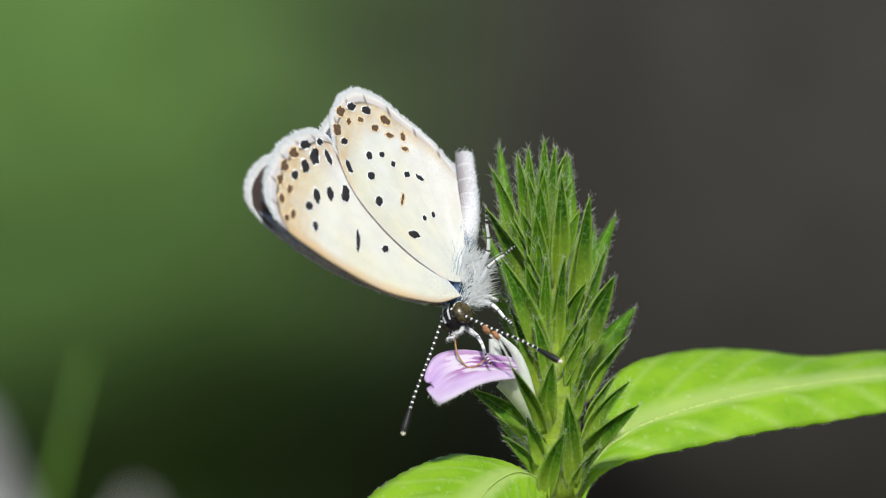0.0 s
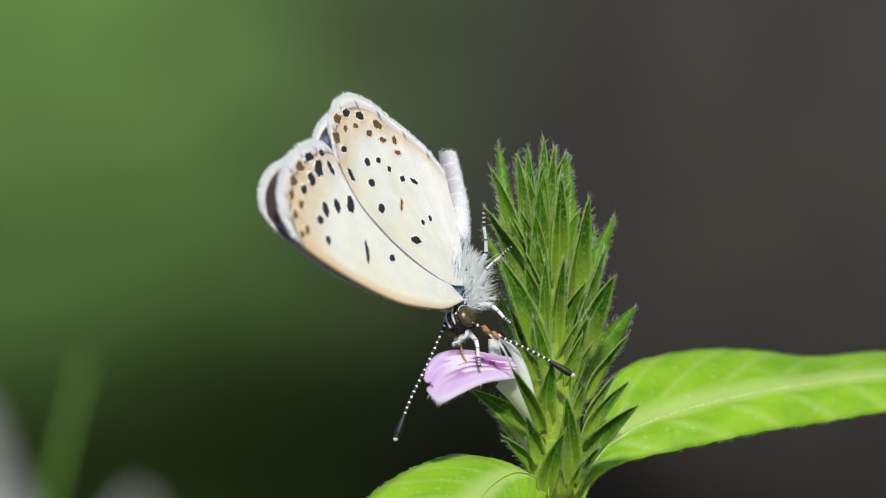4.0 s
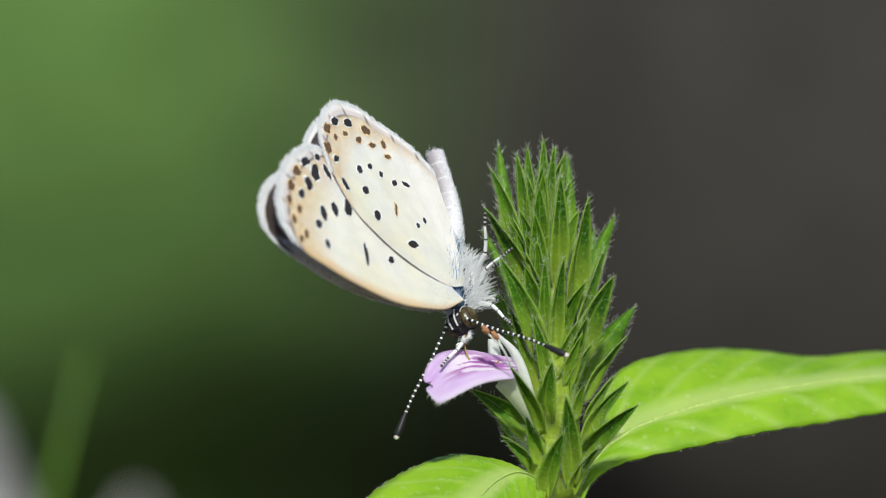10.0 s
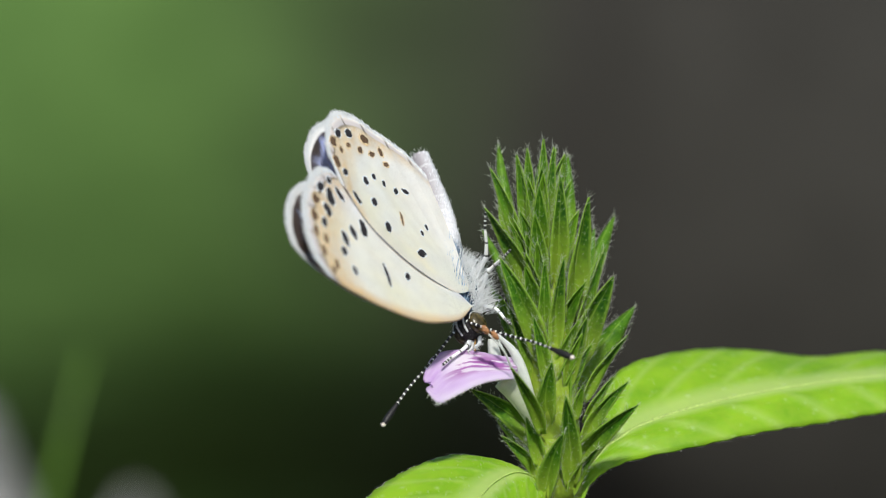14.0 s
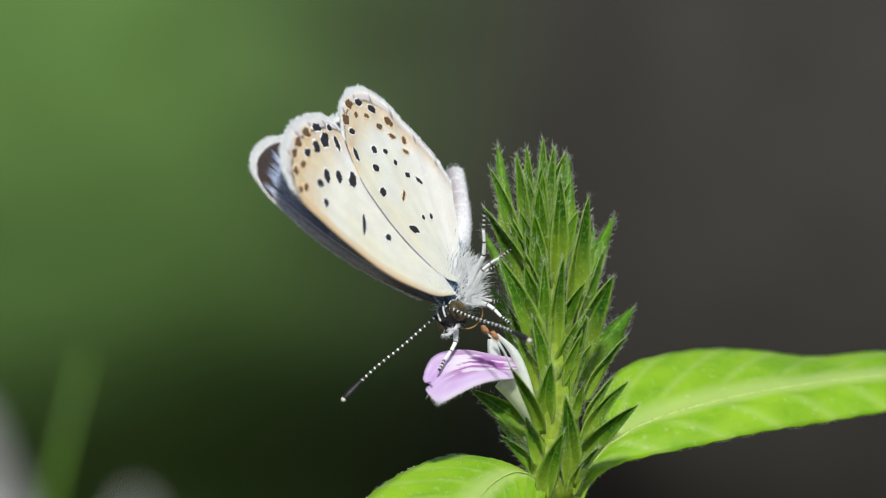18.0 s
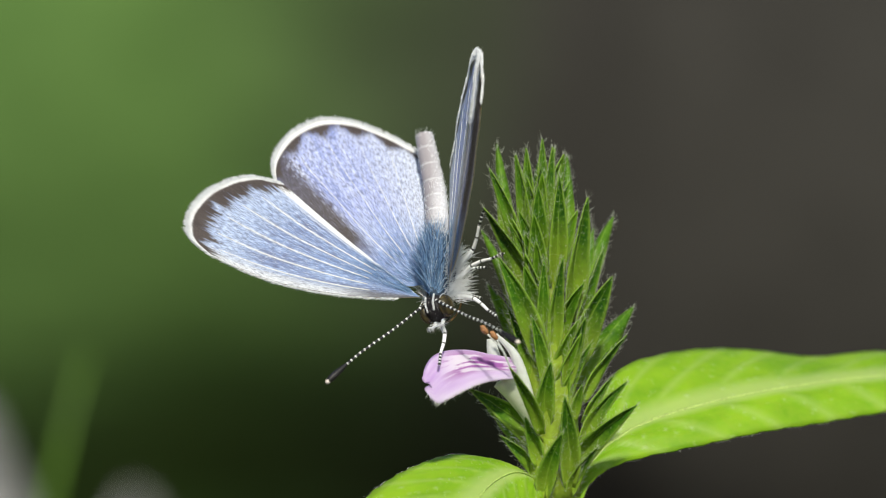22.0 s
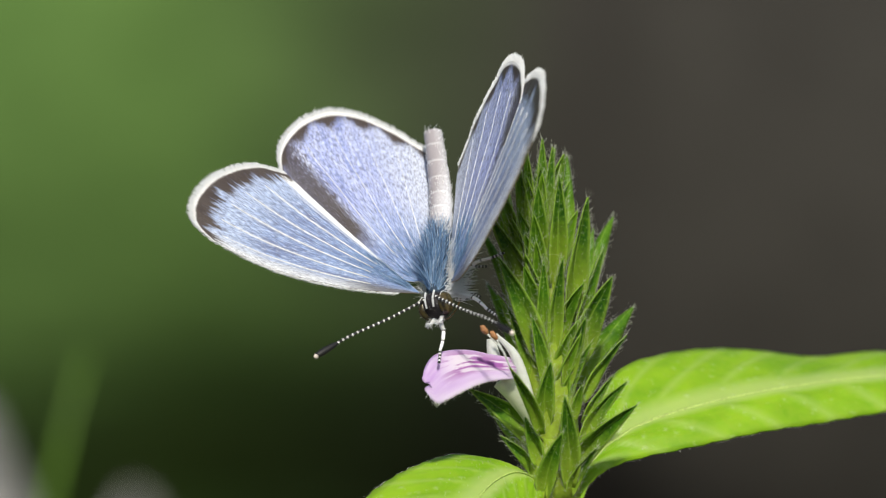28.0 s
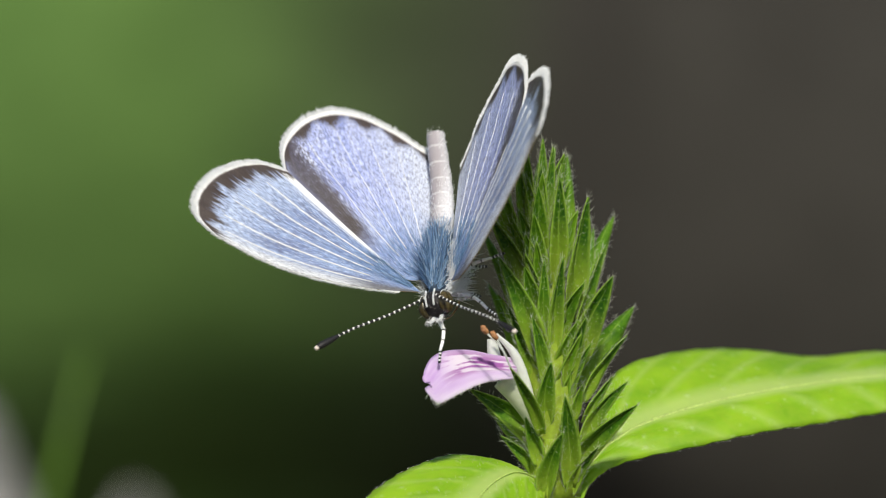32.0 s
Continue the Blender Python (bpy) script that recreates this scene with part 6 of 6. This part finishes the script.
    walk(far_mid_leg, [
        (0, limb_pose((-26, -20, 2), (-108.7, -52.7, 62))), (0.5, limb_pose((-26, -20, 2), (-126.4, -59.2, 65.4))), (1, limb_pose((-26, -20, 2), (-134.4, -61.5, 68.2))),
        (1.5, limb_pose((-26, -20, 2), (-128.7, -63.8, 61.9))), (2, limb_pose((-26, -20, 2), (-137.4, -67.2, 69.4))), (2.5, limb_pose((-26, -20, 2), (-110, -59.1, 54.3))),
        (3, limb_pose((-26, -20, 2), (-94.9, -53.5, 51.4))), (3.5, limb_pose((-26, -20, 2), (-105.2, -53.8, 54.2))), (5.5, limb_pose((-26, -20, 2), (-128.3, -61.1, 68))),
        (6, limb_pose((-26, -20, 2), (-109.6, -51.5, 56.7))), (6.5, limb_pose((-26, -20, 2), (-123.4, -56.2, 62.9))), (7, limb_pose((-26, -20, 2), (-133.9, -60.5, 70.2))),
        (7.5, limb_pose((-26, -20, 2), (-139.7, -60.4, 73.9))), (8, limb_pose((-26, -20, 2), (-139.5, -60.4, 73.7))), (8.5, limb_pose((-26, -20, 2), (-144.7, -62.3, 78))),
        (9, limb_pose((-26, -20, 2), (-136, -61.3, 71.6))), (9.5, limb_pose((-26, -20, 2), (-133.2, -60.9, 69.7))), (10, limb_pose((-26, -20, 2), (-122.9, -56.8, 65.8))),
        (10.5, limb_pose((-26, -20, 2), (-116.7, -54.2, 60.2))), (11, limb_pose((-26, -20, 2), (-113.8, -55.2, 61.9))), (11.5, limb_pose((-26, -20, 2), (-131.6, -57.7, 67.7))),
        (12, limb_pose((-26, -20, 2), (-132.8, -59.2, 66.5))), (12.5, limb_pose((-26, -20, 2), (-133.2, -62.6, 64.4))), (13, limb_pose((-26, -20, 2), (-132.9, -63, 64.3))),
        (13.5, limb_pose((-26, -20, 2), (-132.5, -62.6, 63.7))), (14, limb_pose((-26, -20, 2), (-133, -62.7, 64.2))), (14.5, limb_pose((-26, -20, 2), (-133.2, -62.4, 65.8))),
        (16.5, limb_pose((-26, -20, 2), (-98.1, -47.4, 48.9))), (17, limb_pose((-26, -20, 2), (-100.7, -47.3, 52.3))), (17.5, limb_pose((-26, -20, 2), (-99.7, -47.8, 51.8))),
        (18, limb_pose((-26, -20, 2), (-99.5, -46.6, 50.6))), (18.5, limb_pose((-26, -20, 2), (-98.3, -46.4, 48.3))), (19, limb_pose((-26, -20, 2), (-97.7, -47.6, 46.4))),
        (19.5, limb_pose((-26, -20, 2), (-105.4, -53.4, 50.2))), (20, limb_pose((-26, -20, 2), (-103.7, -53.2, 46.3))), (20.5, limb_pose((-26, -20, 2), (-103.7, -52.9, 48.6))),
        (21, limb_pose((-26, -20, 2), (-112, -51.8, 51.9))), (21.5, limb_pose((-26, -20, 2), (-113.8, -51.9, 53.9))), (22, limb_pose((-26, -20, 2), (-113, -52, 52.4))),
        (22.5, limb_pose((-26, -20, 2), (-112.5, -51.3, 51.6))), (23, limb_pose((-26, -20, 2), (-112.2, -51.2, 51.1))), (23.5, limb_pose((-26, -20, 2), (-111, -50.3, 49.6))),
        (24, limb_pose((-26, -20, 2), (-111.5, -50.4, 49.4))), (24.5, limb_pose((-26, -20, 2), (-110.4, -50.6, 48.2))), (25, limb_pose((-26, -20, 2), (-110.5, -51.1, 48.6))),
        (25.5, limb_pose((-26, -20, 2), (-108.2, -51.5, 46.9))), (27.5, limb_pose((-26, -20, 2), (-110.8, -51.2, 47.6))), (28, limb_pose((-26, -20, 2), (-111.1, -51.3, 48.5))),
        (28.5, limb_pose((-26, -20, 2), (-110.5, -51.2, 47.8))), (29, limb_pose((-26, -20, 2), (-111.4, -51, 48.9))), (29.5, limb_pose((-26, -20, 2), (-110.1, -51.2, 47.8))),
        (30, limb_pose((-26, -20, 2), (-109.8, -51.2, 46.5))), (30.5, limb_pose((-26, -20, 2), (-109, -50.5, 46.4))), (31, limb_pose((-26, -20, 2), (-109.3, -50.5, 45.8))),
        (31.5, limb_pose((-26, -20, 2), (-109.4, -50.4, 46.2))), (32, limb_pose((-26, -20, 2), (-108.9, -49.8, 45.8))),
    ])
    walk(far_hind_leg, [
        (0, limb_pose((-26, -18, 30), (-66.2, -52.5, 3.9))), (0.5, limb_pose((-26, -18, 30), (-62.7, -63.6, -6.5))), (1, limb_pose((-26, -18, 30), (-62.6, -68.4, -8.5))),
        (1.5, limb_pose((-26, -18, 30), (-59, -66.8, -12.8))), (2, limb_pose((-26, -18, 30), (-50.8, -71.5, -19.1))), (2.5, limb_pose((-26, -18, 30), (-60.1, -57.7, -6.1))),
        (3, limb_pose((-26, -18, 30), (-60.6, -47.5, 2.1))), (3.5, limb_pose((-26, -18, 30), (-65.5, -52.5, 0.4))), (5.5, limb_pose((-26, -18, 30), (-65.7, -66.8, -0.6))),
        (6, limb_pose((-26, -18, 30), (-72.3, -53.8, 5.1))), (6.5, limb_pose((-26, -18, 30), (-73, -62.6, 2.9))), (7, limb_pose((-26, -18, 30), (-67.6, -69.1, -1.5))),
        (7.5, limb_pose((-26, -18, 30), (-70.9, -71, 1.2))), (8, limb_pose((-26, -18, 30), (-70.9, -70.8, 1))), (8.5, limb_pose((-26, -18, 30), (-67.1, -73.9, -1.7))),
        (9, limb_pose((-26, -18, 30), (-68.3, -69.9, -0.6))), (9.5, limb_pose((-26, -18, 30), (-68.7, -68.6, 0.3))), (10, limb_pose((-26, -18, 30), (-72.9, -62.7, 6.6))),
        (10.5, limb_pose((-26, -18, 30), (-72.5, -58.4, 4.2))), (11, limb_pose((-26, -18, 30), (-69.9, -57.7, 6.2))), (11.5, limb_pose((-26, -18, 30), (-75.6, -66.9, 5))),
        (12, limb_pose((-26, -18, 30), (-72.8, -68.1, 0.5))), (12.5, limb_pose((-26, -18, 30), (-67.7, -69.9, -5.4))), (13, limb_pose((-26, -18, 30), (-67, -69.9, -5.7))),
        (13.5, limb_pose((-26, -18, 30), (-67.7, -69.3, -5.5))), (14, limb_pose((-26, -18, 30), (-67.6, -69.6, -5.4))), (14.5, limb_pose((-26, -18, 30), (-69.1, -70.1, -2.7))),
        (16.5, limb_pose((-26, -18, 30), (-71.9, -46.9, 5.8))), (17, limb_pose((-26, -18, 30), (-73.3, -47.7, 7.9))), (17.5, limb_pose((-26, -18, 30), (-71.7, -47.4, 6.7))),
        (18, limb_pose((-26, -18, 30), (-73, -46.6, 6.3))), (18.5, limb_pose((-26, -18, 30), (-72.9, -46, 5.2))), (19, limb_pose((-26, -18, 30), (-71.6, -46.5, 3.6))),
        (19.5, limb_pose((-26, -18, 30), (-75.9, -54.1, 10))), (20, limb_pose((-26, -18, 30), (-75.3, -53.4, 7))), (20.5, limb_pose((-26, -18, 30), (-76.5, -53.1, 10.7))),
        (21, limb_pose((-26, -18, 30), (-85.1, -55.3, 15.1))), (21.5, limb_pose((-26, -18, 30), (-86.8, -55.9, 17.4))), (22, limb_pose((-26, -18, 30), (-86.5, -55.8, 16.3))),
        (22.5, limb_pose((-26, -18, 30), (-87.2, -55.1, 16.5))), (23, limb_pose((-26, -18, 30), (-87.1, -54.8, 16.2))), (23.5, limb_pose((-26, -18, 30), (-87.1, -53.6, 15.4))),
        (24, limb_pose((-26, -18, 30), (-87.1, -54, 14.9))), (24.5, limb_pose((-26, -18, 30), (-86.1, -53.8, 13.5))), (25, limb_pose((-26, -18, 30), (-85.8, -54.2, 14))),
        (25.5, limb_pose((-26, -18, 30), (-84.1, -53.9, 12.9))), (27.5, limb_pose((-26, -18, 30), (-85.9, -54.3, 12.6))), (28, limb_pose((-26, -18, 30), (-86, -54.4, 13.5))),
        (28.5, limb_pose((-26, -18, 30), (-85.7, -54.2, 12.9))), (29, limb_pose((-26, -18, 30), (-86.7, -54.3, 14.3))), (29.5, limb_pose((-26, -18, 30), (-85.9, -54.1, 13.5))),
        (30, limb_pose((-26, -18, 30), (-85.8, -54.1, 12.4))), (30.5, limb_pose((-26, -18, 30), (-85.1, -53.2, 12.1))), (31, limb_pose((-26, -18, 30), (-85.5, -53.3, 11.5))),
        (31.5, limb_pose((-26, -18, 30), (-85.5, -53.2, 11.8))), (32, limb_pose((-26, -18, 30), (-85.8, -52.6, 12))),
    ])
    reach, rest = limb_pose((-4, 0, -82), (0, 0, 0)), limb_pose((-8, 0, -76), (0, 120, 0))
    walk(tongue, [(0, reach), (3.5, reach), (5.5, reach), (14.5, reach), (17, rest), (32, rest)])
    raised, level = limb_pose((-50 * math.sin(radians(-11)), 0, 50 * (1 - math.cos(radians(11)))), (0, -11, 0)), limb_pose((0, 0, 0), (0, 0, 0))
    walk(abdomen, [(0, raised), (18.5, raised), (19.6, level), (32, level)])


motions()
